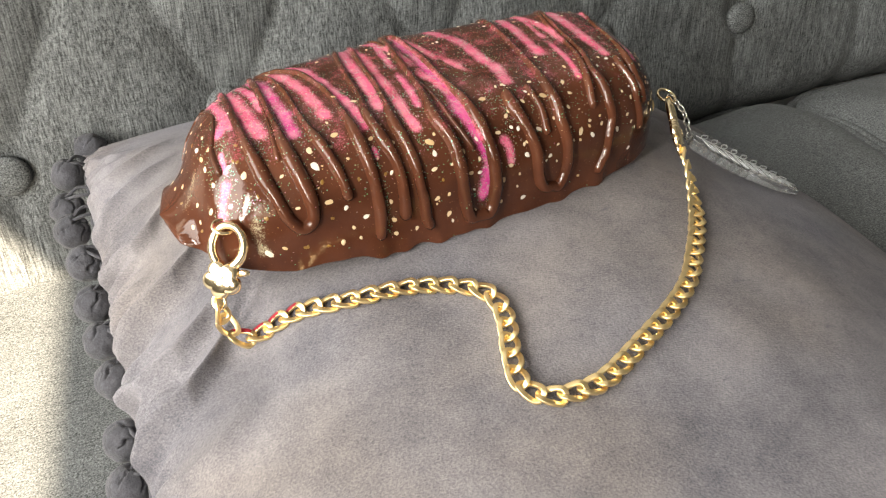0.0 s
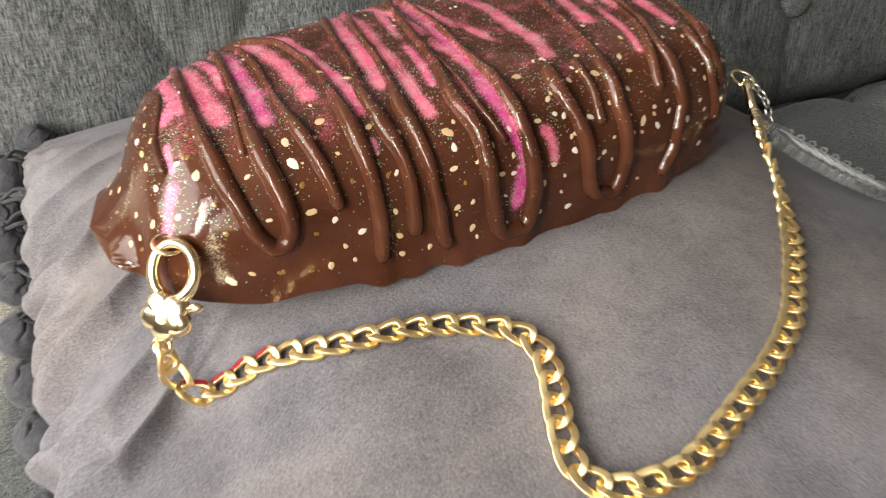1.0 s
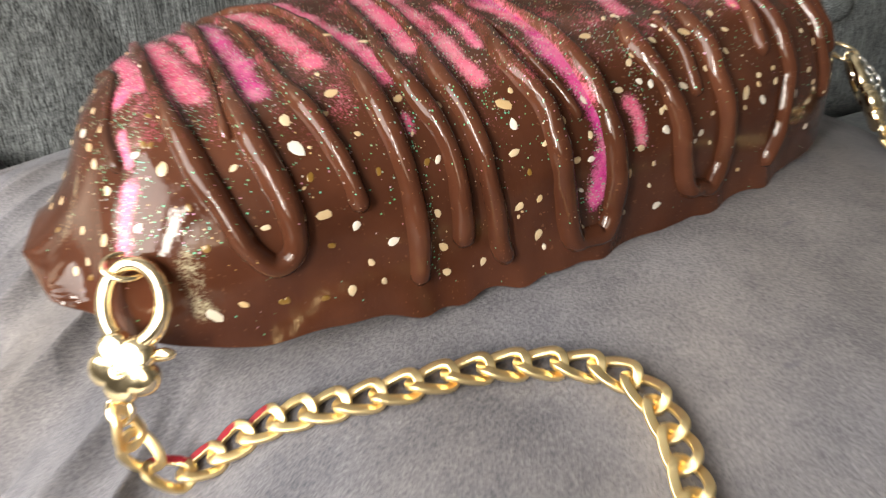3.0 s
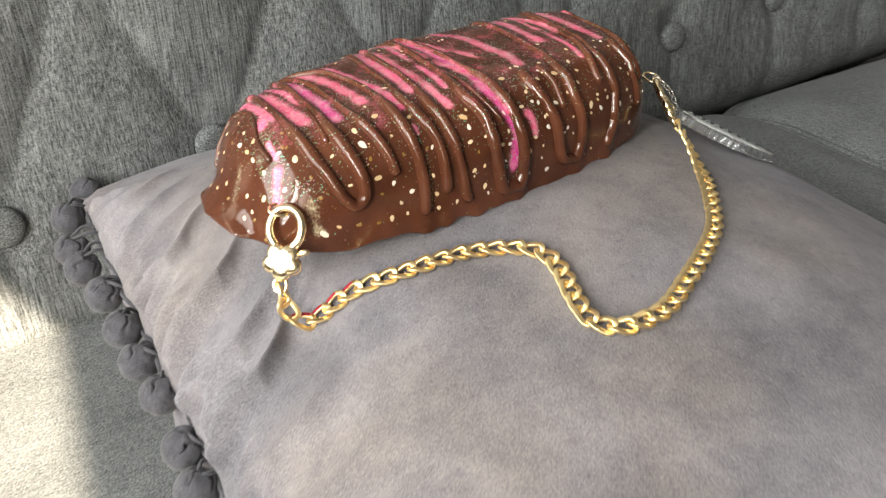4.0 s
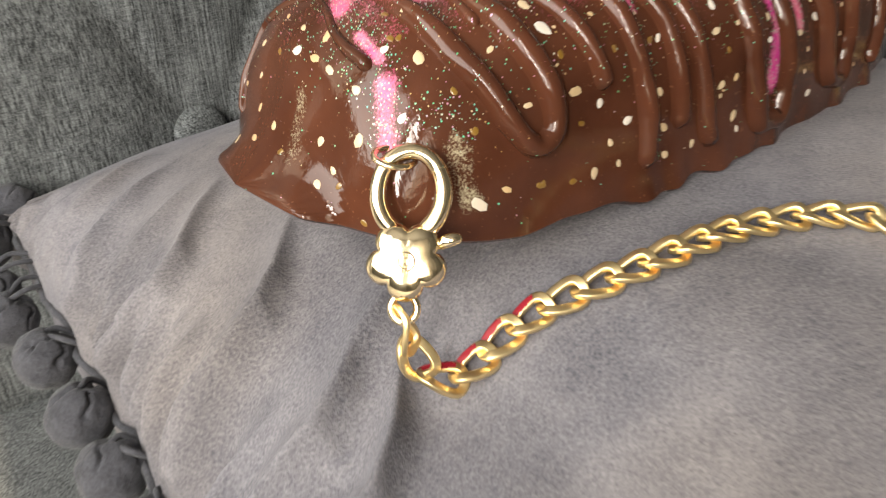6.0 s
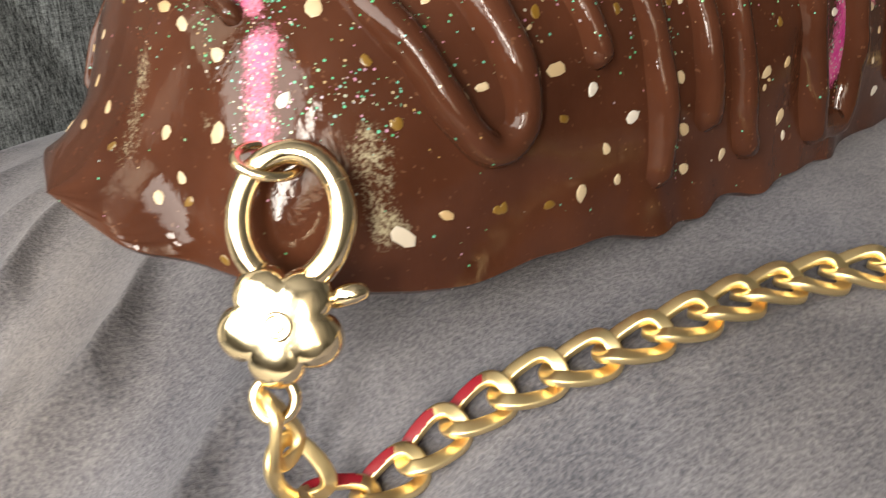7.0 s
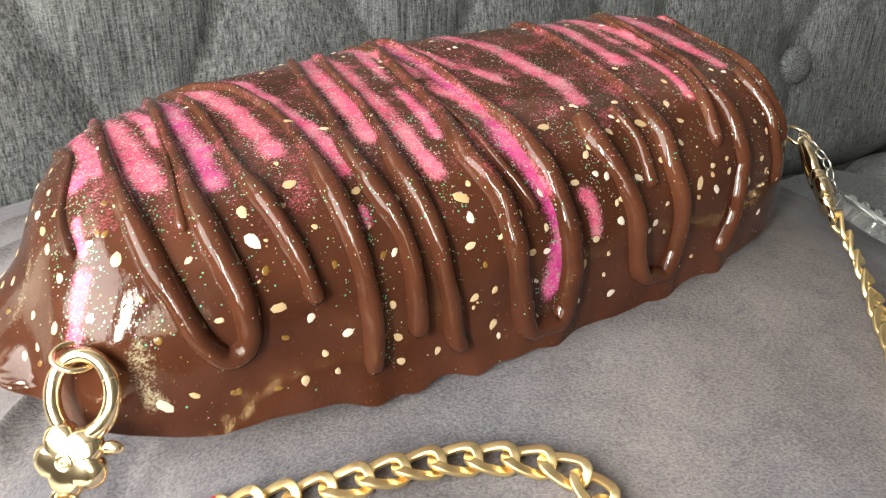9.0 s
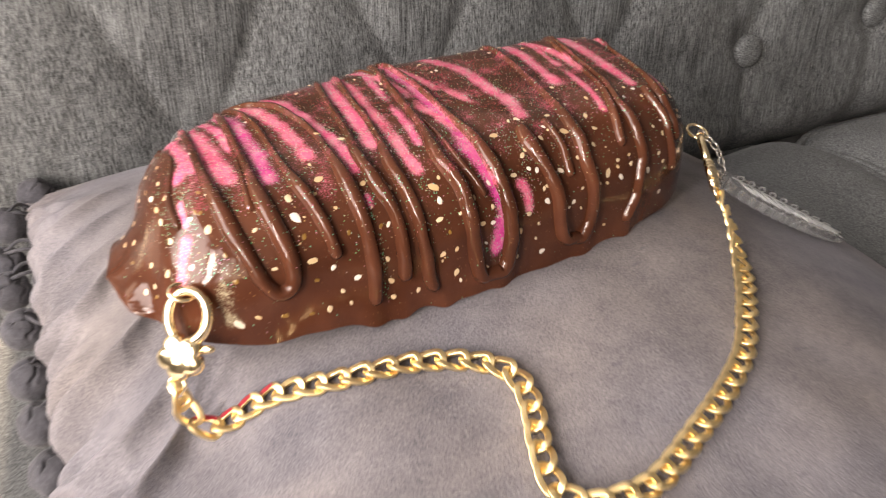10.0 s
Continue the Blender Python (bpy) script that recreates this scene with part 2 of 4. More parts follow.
def frames_along(points, up=Vector((0, 0, 1)), closed=False):
    """Tangent, side and up at each point of a line."""
    out = []
    for i, p in enumerate(points):
        a = points[i - 1] if i or closed else p
        b = points[(i + 1) % len(points)] if closed or i + 1 < len(points) else p
        t = (b - a).normalized()
        side = t.cross(up)
        side = side.normalized() if side.length > 1e-6 else t.orthogonal().normalized()
        out.append((t, side, side.cross(t).normalized()))
    return out


def tube(points, radius, sides=10, closed=False, flat=1.0, up=Vector((0, 0, 1))):
    """A round or flattened tube along a line; radius may be a list."""
    points = [Vector(p) for p in points]
    r = radius if isinstance(radius, (list, tuple)) else [radius] * len(points)
    rows = []
    for p, q, (t, s, u) in zip(points, r, frames_along(points, up, closed)):
        rows.append([p + s * (q * math.cos(k)) + u * (q * flat * math.sin(k)) for k in (2 * math.pi * j / sides for j in range(sides))])
    bm = grid(rows, close_u=closed, close_v=True)
    if not closed:
        bm.verts.ensure_lookup_table()
        n = len(bm.verts)
        bm.faces.new([bm.verts[j] for j in range(sides)][::-1])
        bm.faces.new([bm.verts[n - sides + j] for j in range(sides)])
    bmesh.ops.recalc_face_normals(bm, faces=bm.faces)
    return bm


def spline(points, count):
    """A smooth line (Catmull-Rom) through points, at count even steps."""
    p = [Vector(q) for q in points]
    p = [2 * p[0] - p[1], *p, 2 * p[-1] - p[-2]]
    fine = []
    for i in range(1, len(p) - 2):
        for k in range(12):
            t = k / 12
            fine.append(0.5 * (2 * p[i] + (p[i + 1] - p[i - 1]) * t + (2 * p[i - 1] - 5 * p[i] + 4 * p[i + 1] - p[i + 2]) * t * t + (3 * p[i] - p[i - 1] - 3 * p[i + 1] + p[i + 2]) * t ** 3))
    fine.append(p[-2])
    far = [0.0]
    for a, b in zip(fine, fine[1:]):
        far.append(far[-1] + (b - a).length)
    out, k = [], 0
    for i in range(count):
        d = far[-1] * i / (count - 1)
        while k < len(fine) - 2 and far[k + 1] < d:
            k += 1
        w = (d - far[k]) / max(far[k + 1] - far[k], 1e-9)
        out.append(fine[k].lerp(fine[k + 1], min(max(w, 0), 1)))
    return out


def fuzz(x, y, z=0.0, scale=1.0):
    return noise.noise(Vector((x * scale, y * scale, z * scale)))


# ---- the room, closed round the sofa ----
X0, X1, Y0, Y1, HIGH = -1.3, 2.6, -1.35, 1.05, 2.5
part("floor", boxed((X0, Y0, -0.1), (X1, Y1, 0)), FLOORING, smooth=False)["kind"] = "structure"
part("ceiling", boxed((X0, Y0, HIGH), (X1, Y1, HIGH + 0.1)), CEILING, smooth=False)["kind"] = "structure"
part("wall_north", boxed((X0, Y1, 0), (X1, Y1 + 0.15, HIGH)), PALE_WALL, smooth=False)["kind"] = "structure"
# unseen side window, added as an opening for the sky's light and the fill
SY0, SY1, SZ0, SZ1 = -0.99, 0.95, 0.84, 2.42
bm = bmesh.new()
for lo, hi in (((Y0, SY0), (0, HIGH)), ((SY1, Y1), (0, HIGH)), ((SY0, SY1), (0, SZ0)), ((SY0, SY1), (SZ1, HIGH))):
    box(bm, (X0 - 0.05, lo[0], hi[0]), (X0, lo[1], hi[1]))
part("wall_west", bm, WALL, smooth=False)["kind"] = "structure"
side_window = thing("window_2", (X0 - 0.025, (SY0 + SY1) / 2, SZ0), "white-painted side window frame, unseen, added for the sky's light", "window", kind="structure")
for lo, hi in (((SY0, SZ0), (SY0 + 0.04, SZ1)), ((SY1 - 0.04, SZ0), (SY1, SZ1)), ((SY0 + 0.04, SZ0), (SY1 - 0.04, SZ0 + 0.04)), ((SY0 + 0.04, SZ1 - 0.04), (SY1 - 0.04, SZ1))):
    part("window_frame", boxed((X0 - 0.04, lo[0], lo[1]), (X0 - 0.005, hi[0], hi[1]), 0.004), FRAME_PAINT, side_window, smooth=False)
# post added between the window light and the fill
part("mullion", boxed((X0 - 0.04, -0.60, SZ0 + 0.04), (X0 - 0.005, -0.46, SZ1 - 0.04), 0.004), FRAME_PAINT, side_window, smooth=False)
part("wall_east", boxed((X1, Y0, 0), (X1 + 0.15, Y1, HIGH)), WALL, smooth=False)["kind"] = "structure"
# the front wall, with the window opening through it
WX0, WX1, WZ0, WZ1 = -1.28, -0.5, 0.78, 2.15
bm = bmesh.new()
for lo, hi in (((X0, WX0), (0, HIGH)), ((WX1, X1), (0, HIGH)), ((WX0, WX1), (0, WZ0)), ((WX0, WX1), (WZ1, HIGH))):
    box(bm, (lo[0], Y0 - 0.2, hi[0]), (lo[1], Y0, hi[1]))
part("wall_south", bm, WALL, smooth=False)["kind"] = "structure"
window = thing("window_1", ((WX0 + WX1) / 2, Y0 - 0.12, WZ0), "white-painted window frame set in the wall", "window", kind="structure")
for lo, hi in (((WX0, WZ0), (WX0 + 0.05, WZ1)), ((WX1 - 0.05, WZ0), (WX1, WZ1)), ((WX0 + 0.05, WZ0), (WX1 - 0.05, WZ0 + 0.05)), ((WX0 + 0.05, WZ1 - 0.05), (WX1 - 0.05, WZ1))):
    part("window_frame", boxed((lo[0], Y0 - 0.14, lo[1]), (hi[0], Y0 - 0.08, hi[1]), 0.004), FRAME_PAINT, window, smooth=False)
# an unseen curtain, added so its slanting edge bounds the sunlight on the sofa
rows = []
for i in range(25):
    z = 0.002 + (WZ1 + 0.14) * i / 24
    edge = -0.90 - 0.6 * (z - 1.58)
    rows.append([Vector((edge + (0.2 - edge) * j / 60, Y0 + 0.07 + 0.02 * math.sin(j * 1.25 + 0.3 * z), z)) for j in range(61)])
bm = grid(rows)
bmesh.ops.solidify(bm, geom=bm.faces[:], thickness=0.004)
tagged(part("curtain", bm, UNSEEN_CURTAIN), "plain grey cloth curtain, unseen, added at the window to bound the sunlight", "curtain")


# ---- the sofa ----
SEAT, SPAN, ROW = 0.46, 0.1665, 0.556


def back_y(x, z):
    """The front of the tufted back: diamonds between the buttons, upright pleats below the lowest row."""
    p, q = (x + 0.052) / SPAN, (z - ROW) / 0.34
    diamond = abs(math.sin(math.pi * (p + q)) * math.sin(math.pi * (p - q)))
    pleat = abs(math.sin(math.pi * p))
    w = min(max((z - ROW + 0.012) / 0.05, 0), 1)
    w = w * w * (3 - 2 * w)
    puff = (1 - w) * 0.6 * pleat ** 0.3 + w * 0.7 * diamond ** 0.42
    dx = (p - round(p)) * SPAN
    r2 = dx * dx + (z - ROW) ** 2
    dip = math.exp(-r2 / 0.0003)
    puff *= 1 - 0.95 * math.exp(-((r2 / 0.00042) ** 2))
    slack = 0.0022 * fuzz(x, z, 3.1, 26) + 0.0012 * fuzz(x * 1.6, z * 0.5, 7.7, 70)
    tuck = 0.03 * max(0.0, 1 - (z - SEAT + 0.03) / 0.05) ** 2
    return 0.649 + 0.10 * (z - ROW) + 0.0755 * x - 0.016 * puff + 0.005 * dip - slack + tuck


sofa = thing("sofa", (0.35, 0.3, 0.0), "grey woven linen sofa with a deep button-tufted back", "sofa")
part("base", boxed((-0.75, -0.12, 0.06), (1.65, 0.86, 0.315), 0.012), LINEN, sofa)
for fx, fy in ((-0.68, -0.05), (1.58, -0.05), (-0.68, 0.80), (1.58, 0.80)):
    part("leg", boxed((fx - 0.025, fy - 0.025, 0.0), (fx + 0.025, fy + 0.025, 0.062), 0.004), FLOORING, sofa)
NX, NZ = 520, 130
rows = []
for i in range(NX + 1):
    x = -0.75 + 2.4 * i / NX
    front = [Vector((x, back_y(x, 0.33 + 0.52 * j / NZ), 0.33 + 0.52 * j / NZ)) for j in range(NZ + 1)]
    top = front[-1]
    roll = [Vector((x, top.y + 0.05 - 0.05 * math.cos(a), top.z + 0.05 * math.sin(a))) for a in (math.pi * k / 8 for k in range(1, 8))]
    rows.append(front + roll + [Vector((x, top.y + 0.12, top.z)), Vector((x, top.y + 0.12, 0.33))])
bm = grid(rows, close_v=True, flip=True)
part("backrest", bm, LINEN, sofa)


def button_mesh():
    prof = [(0.0, 0.0078), (0.008, 0.0075), (0.0122, 0.0064), (0.0145, 0.0042), (0.0152, 0.0014), (0.0138, -0.002), (0.009, -0.005)]
    rows = [[Vector((r * math.cos(a), r * math.sin(a), h)) for a in (2 * math.pi * k / 28 for k in range(28))] for r, h in prof]
    rows[0] = [Vector((0.0003 * math.cos(2 * math.pi * k / 28), 0.0003 * math.sin(2 * math.pi * k / 28), 0.0078)) for k in range(28)]
    bm = grid(rows, close_v=True)
    bm.faces.new([bm.verts[k] for k in range(28)] if bm.verts.ensure_lookup_table() is None else [])
    bmesh.ops.recalc_face_normals(bm, faces=bm.faces)
    me = bpy.data.meshes.new("button")
    bm.to_mesh(me)
    bm.free()
    return me


BUTTON = button_mesh()
for row in range(2):
    for k in range(-4, 11):
        x, z = -0.052 + SPAN * (k + 0.5 * row), ROW + 0.17 * row + random.uniform(-0.004, 0.004)
        if row == 0:
            x, z = x - 0.008 * (k == 1), z + 0.020 * (k == 1) - 0.008 * (k == 4)
        m = Matrix.Translation((x, back_y(x, z) - 0.0062, z)) @ Euler((radians(90 - 6 + random.uniform(-6, 6)), 0, radians(random.uniform(-6, 6)))).to_matrix().to_4x4()
        mesh_part("button", BUTTON, LINEN, sofa, m=m)


def ease(a, b, t):
    t = min(max((t - a) / (b - a), 0), 1)
    return t * t * (3 - 2 * t)


def seat_cushion(x0, x1, y0, y1, top, rise, swell, label):
    ob = thing("seat_cushion", ((x0 + x1) / 2, (y0 + y1) / 2, 0.315), label, "sofa cushion", "seat cushions of the sofa")
    hx, hy, hz = (x1 - x0) / 2, (y1 - y0) / 2, (top - 0.315) / 2
    zc = 0.315 + hz
    n, rows = 72, []

    def side(u, power):
        return math.copysign(1 - (1 - abs(u)) ** power, u)

    for i in range(n + 1):
        row = []
        for j in range(n + 1):
            u, v = side(-1 + 2 * i / n, 2.2), side(-1 + 2 * j / n, 2.2)
            x, y = (x0 + x1) / 2 + u * hx, (y0 + y1) / 2 + v * hy
            cu, cv = max(0.0, 1 - (1 - abs(u)) * hx / 0.035), max(0.0, 1 - (1 - abs(v)) * hy / 0.035)
            if cu and cv:
                k = 1 - max(cu, cv) / math.hypot(cu, cv)
                x, y = x - math.copysign(0.035 * cu * k, u), y - math.copysign(0.035 * cv * k, v)
            edge = max(0.0, 1 - (1 - abs(u)) * hx / 0.05) ** 2 + max(0.0, 1 - (1 - abs(v)) * hy / 0.05) ** 2
            crown = rise * (1 - u * u) * (1 - v * v) + swell * ease(0.50, 0.66, x) - 0.024 * ease(0.58, 0.71, y) * ease(0.45, 0.6, x)
            row.append(Vector((x, y, zc + hz + crown - 0.022 * min(edge, 1.3) + 0.0015 * fuzz(x, y, 0.2, 14))))
        rows.append(row)
    bm = grid(rows)
    ring = [rows[i][0] for i in range(n + 1)] + [rows[n][j] for j in range(1, n + 1)] + [rows[i][n] for i in range(n - 1, -1, -1)] + [rows[0][j] for j in range(n - 1, 0, -1)]
    skirt = grid([[p for p in ring], [Vector((p.x, p.y, zc - hz)) for p in ring]], close_v=True)
    me = bpy.data.meshes.new("skirt")
    skirt.to_mesh(me)
    skirt.free()
    bm.from_mesh(me)
    bmesh.ops.remove_doubles(bm, verts=bm.verts[:], dist=0.0002)
    bm.faces.new([v for v in sorted((v for v in bm.verts if v.is_boundary), key=lambda v: math.atan2(v.co.y - (y0 + y1) / 2, v.co.x - (x0 + x1) / 2))])
    bmesh.ops.recalc_face_normals(bm, faces=bm.faces)
    part("cover", bm, LINEN, ob)
    part("piping", tube([p + Vector((0, 0, 0.001)) for p in ring], 0.0050, 8, closed=True), LINEN, ob)
    return ob


seat_cushion(-0.74, 0.690, -0.14, 0.700, 0.461, 0.006, 0.018, "grey linen seat cushion with piped edges, partly in sunlight")
seat_cushion(0.699, 1.64, -0.14, 0.700, 0.461, 0.008, 0.018, "grey linen seat cushion with piped edges, in shade")


# ---- the throw pillow ----
PX, PY, PHX, PHY = 0.262, 0.338, 0.262, 0.315


# folds that run in from the trim: the line of the crest (mm in from the edge, mm along it), height and half width
FOLDS = [
    (((0, 604), (10, 588), (22, 572), (30, 566)), 0.0050, 0.0060),
    (((0, 575), (14, 562), (26, 557), (38, 562)), 0.0040, 0.0055),
    (((0, 546), (5, 538), (16, 535), (30, 543), (48, 556)), 0.0075, 0.0055),
    (((0, 501), (7, 498), (20, 506), (36, 517), (46, 524)), 0.0080, 0.0048),
    (((0, 483), (10, 475), (22, 481), (38, 489), (46, 494)), 0.0075, 0.0048),
    (((0, 462), (8, 452), (19, 451), (28, 457), (38, 468), (48, 479)), 0.0115, 0.0046),
    (((0, 428), (6, 421), (14, 421), (22, 425)), 0.0070, 0.0042),
]
FOLDS += [
    (((0, 405), (8, 403), (20, 404), (33, 408), (42, 416), (54, 431)), 0.0130, 0.0056),
    (((0, 372), (10, 361), (26, 362), (44, 375), (62, 384)), 0.0150, 0.0070),
    (((0, 354), (8, 347), (18, 348)), 0.0085, 0.0040),
    (((0, 331), (10, 332), (27, 337), (38, 349), (54, 368)), 0.0140, 0.0056),
    (((0, 304), (15, 296), (30, 297), (48, 306)), 0.0060, 0.0060),
    (((0, 268), (18, 258), (36, 259), (52, 266)), 0.0065, 0.0065),
    (((0, 224), (18, 216), (40, 218)), 0.0055, 0.0065),
    (((0, 182), (20, 172), (44, 174)), 0.0055, 0.0070),
]


def folds(x, y):
    """Gathers of the cloth along the trimmed edge, some of them running far in."""
    near = 0.0065 * (1 + 1.3 * fuzz(y, 0.9, 0, 23)) * ((1 - abs(2 * ((y / 0.0145 + 0.9 * fuzz(y, 0.3, 1.0, 19)) % 1.0) - 1)) ** 1.5 - 0.40) * math.exp(-max(x - 0.004, 0) / 0.009)
    far = 0.0
    mx, my = 1000 * x, 1000 * y
    for line, high, wide in FOLDS:
        end = line[-1][0]
        if mx > end * 1.3 or abs(my - line[1][1]) > 75:
            continue
        for (x0, y0), (x1, y1) in zip(line, line[1:]):
            if mx <= x1:
                break
        lean = (y1 - y0) / (x1 - x0)
        middle = y0 + lean * (mx - x0) + 1.5 * fuzz(x, line[0][1], 3.0, 60)
        off = (my - middle) / (1000 * wide * (0.66 + 0.46 * mx / end))
        crest = math.exp(-abs(off * 0.85) ** 1.25) if off < 0 else math.exp(-abs(off * 0.72) ** 1.15)
        crest -= 0.10 * math.exp(-(((off + 2.1) / 1.3) ** 2))
        far += 0.70 * high * (1 + 0.3 * fuzz(x, line[0][1], 9.0, 45)) * crest * (1 - ease(0.55, 1.3, mx / end))
    return near * (1 - 0.45 * ease(0.0, 0.006, far)) + far


def gathers(x, y):
    """Folds, soft dents all over and a hollow beside the clasp."""
    broad = 0.0028 * fuzz(x, y, 5.0, 9) + 0.0010 * fuzz(x, y * 0.6, 2.0, 28)
    dent = -0.013 * math.exp(-(((x - 0.056) / 0.034) ** 2) - ((y - 0.350) / 0.040) ** 2)
    return folds(x, y) + broad + dent


def pillow_edge(x, y):
    """Height of the seam round the pillow: it droops on the far side from the trim."""
    return 0.549 + 0.06 * (y - PY) - 0.10 * x + (0.045 * (y - PY) - 0.008) * math.exp(-max(x, 0) / 0.04)


def pillow_top(x, y):
    u, v = (x - PX) / PHX, (y - PY) / PHY
    if abs(u) >= 1 or abs(v) >= 1:
        return pillow_edge(x, y)
    k = ease(-0.15, 0.45, u)
    side = (1 - u * u) ** (0.36 * (1 - k) + 0.92 * k)
    ends = (1 - v * v) ** (0.27 + 0.22 * max(k, ease(-0.1, 0.5, v)) + 0.2 * ease(0.2, 1.0, v) * (1 - ease(-0.6, 0.1, u)))
    droop = 0.010 * ease(0.6, 1.0, max(-u, 0) * max(v, 0))
    w = min(1.0, (30 if u < 0 else 8) * (1 - abs(u))) * min(1.0, 8 * (1 - abs(v)))
    return pillow_edge(x, y) + 0.106 * side * ends - droop + gathers(x, y) * w


pillow = thing("throw_pillow", (PX, PY, SEAT), "grey velvet throw pillow with a pompom-trimmed edge, on the sofa", "pillow")


def pillow_rows(us, vs):
    rows = []
    for u in us:
        rows.append([])
        for v in vs:
            x, y = PX + PHX * u, PY + PHY * v
            pinch = 0.012 * (1 - u * u) * v ** 6 * math.copysign(1, v)
            pinch_x = 0.008 * (1 - v * v) * u ** 6 if u > 0 else 0.0032 * u ** 8 * (fuzz(y, 0.7, 0, 55) + 0.5 * fuzz(y, 1.9, 0, 120))
            tuck = 0.085 * (u * v) ** 2 if u > 0 and v > 0 else 0.0
            corner = 0.012 * (u * v) ** 5 if u < 0 < v else 0.0
            if u < -0.7:
                pinch_x += 0.9 * folds(x, y) * (1 - ease(0.006, 0.035, x)) * ease(0.0, 0.06, 1 - abs(v)) * ease(-0.0005, 0.003, x)
            rows[-1].append((u, v, x - pinch_x - tuck, y - pinch - tuck + corner, x, y))
    return rows


def steps(a, b, n):
    return [a + (b - a) * k / n for k in range(n)]


# finer steps where the folds run in from the trimmed edge
US = steps(-1, -0.985, 10) + steps(-0.985, -0.55, 110) + steps(-0.55, 0.9, 120) + steps(0.9, 1, 16) + [1]
VS = steps(-1, -0.96, 14) + steps(-0.96, -0.55, 80) + steps(-0.55, 0.75, 380) + steps(0.75, 0.96, 40) + steps(0.96, 1, 14) + [1]
bm = grid([[Vector((*p[2:4], pillow_top(p[4], p[5]) if max(abs(p[0]), abs(p[1])) < 0.9999 else pillow_edge(p[4], p[5]))) for p in row] for row in pillow_rows(US, VS)])
UL = [math.sin(math.pi / 2 * w) for w in steps(-1, 1, 60)] + [1]
under = grid([[Vector((p[2], p[3], max(SEAT + 0.004, pillow_edge(p[4], p[5]) - 0.09 * max((1 - p[0] ** 2) * (1 - p[1] ** 2), 0) ** 0.25))) for p in row] for row in pillow_rows(UL, UL)], flip=True)
me = bpy.data.meshes.new("under")
under.to_mesh(me)
under.free()
bm.from_mesh(me)
part("cover", bm, VELVET, pillow)

# cord and pompoms along the trimmed edge
cord = [Vector((-0.001 - 0.0032 * (fuzz(y, 0.7, 0, 55) + 0.5 * fuzz(y, 1.9, 0, 120)) + 0.0005 * fuzz(y, 0, 0, 60), y, pillow_edge(0.0, y) + 0.001 * fuzz(y, 2, 0, 80))) for y in (PY - PHY + 0.002 + (2 * PHY - 0.004) * k / 150 for k in range(151))]
cord += [Vector((0.012, PY + PHY + 0.001, pillow_edge(0.0, PY + PHY))), Vector((0.03, PY + PHY - 0.001, pillow_edge(0.0, PY + PHY)))]
part("trim_cord", tube(cord, 0.0015, 8), FELT, pillow, "twisted grey trim cord")


def pompom_mesh(seed):
    bm = bmesh.new()
    bmesh.ops.create_icosphere(bm, subdivisions=5, radius=0.0115)
    for v in bm.verts:
        d = v.co.normalized()
        k = 1 + 0.055 * fuzz(d.x, d.y, d.z + seed * 7, 2.2) + 0.02 * fuzz(d.x, d.y, d.z + seed * 3, 7)
        across = math.atan2(d.y, d.x)
        crease = math.exp(-((math.sin(across * 2.5 + seed + 1.2 * fuzz(d.x, d.y, seed, 3)) / 0.17) ** 2)) * ease(0.05, 0.7, d.z)
        v.co = d * 0.0115 * k * (1 - 0.27 * crease - 0.16 * ease(0.86, 1.0, d.z))
    me = bpy.data.meshes.new("pompom")
    bm.to_mesh(me)
    bm.free()
    return me


POMS = [pompom_mesh(s) for s in range(4)]
spots = [
    (0.006, 0.628, 0.571), (-0.012, 0.607, 0.566), (-0.017, 0.580, 0.556), (-0.0165, 0.553, 0.556), (-0.012, 0.5135, 0.557), (-0.011, 0.474, 0.555), (-0.010, 0.447, 0.549),
    (-0.0075, 0.415, 0.5465), (-0.0085, 0.372, 0.543), (-0.011, 0.346, 0.538),
]
spots += [(-0.009 + random.uniform(-0.002, 0.002), y, pillow_edge(0.0, y) - 0.003 + random.uniform(-0.003, 0.003)) for y in (0.308, 0.272, 0.236, 0.198, 0.162, 0.126, 0.090, 0.054)]
for k, (x, y, z) in enumerate(spots):
    turn = Matrix.Rotation(radians(random.uniform(15, 50)), 4, "Y") @ Matrix.Rotation(radians(random.uniform(-25, 25)), 4, "X") @ Matrix.Rotation(random.uniform(0, 6.28), 4, "Z")
    pom = mesh_part("pompom", POMS[k % 4], FELT, pillow, "fuzzy grey pompom", m=Matrix.Translation((x, y, z)) @ turn)
    side = 1 if k % 2 else -1
    root = Vector((0.001, min(y + 0.004 * side, 0.65), pillow_edge(0.0, y) + 0.002))
    for bend in (1, -1):
        tie = [root + Vector((0, 0.004 * bend, 0)), root.lerp(Vector((x, y, z)), 0.45) + Vector((0, 0.005 * bend, 0.0065)), Vector((x + 0.003, y + 0.002 * bend, z + 0.0095)), Vector((x + 0.0005, y + 0.001 * bend, z + 0.0085))]
        part("tie", tube(spline(tie, 12), 0.0011, 6), FELT, pom, "thin grey cord tie")


# ---- the handbag: a log of glossy chocolate-coloured resin ----
BX0, BX1 = 0.0329, 0.3205
# how far from the blunt end, and the bag's height and half width there
END = (0, 0.006, 0.014, 0.024, 0.038, 0.060, 0.100, 0.150)
END_HIGH = (0.0, 0.0065, 0.0180, 0.0375, 0.0496, 0.0538, 0.0583, 0.0595)
END_HALF = (0.0, 0.0226, 0.0272, 0.0424, 0.0486, 0.0555, 0.0608, 0.0692)


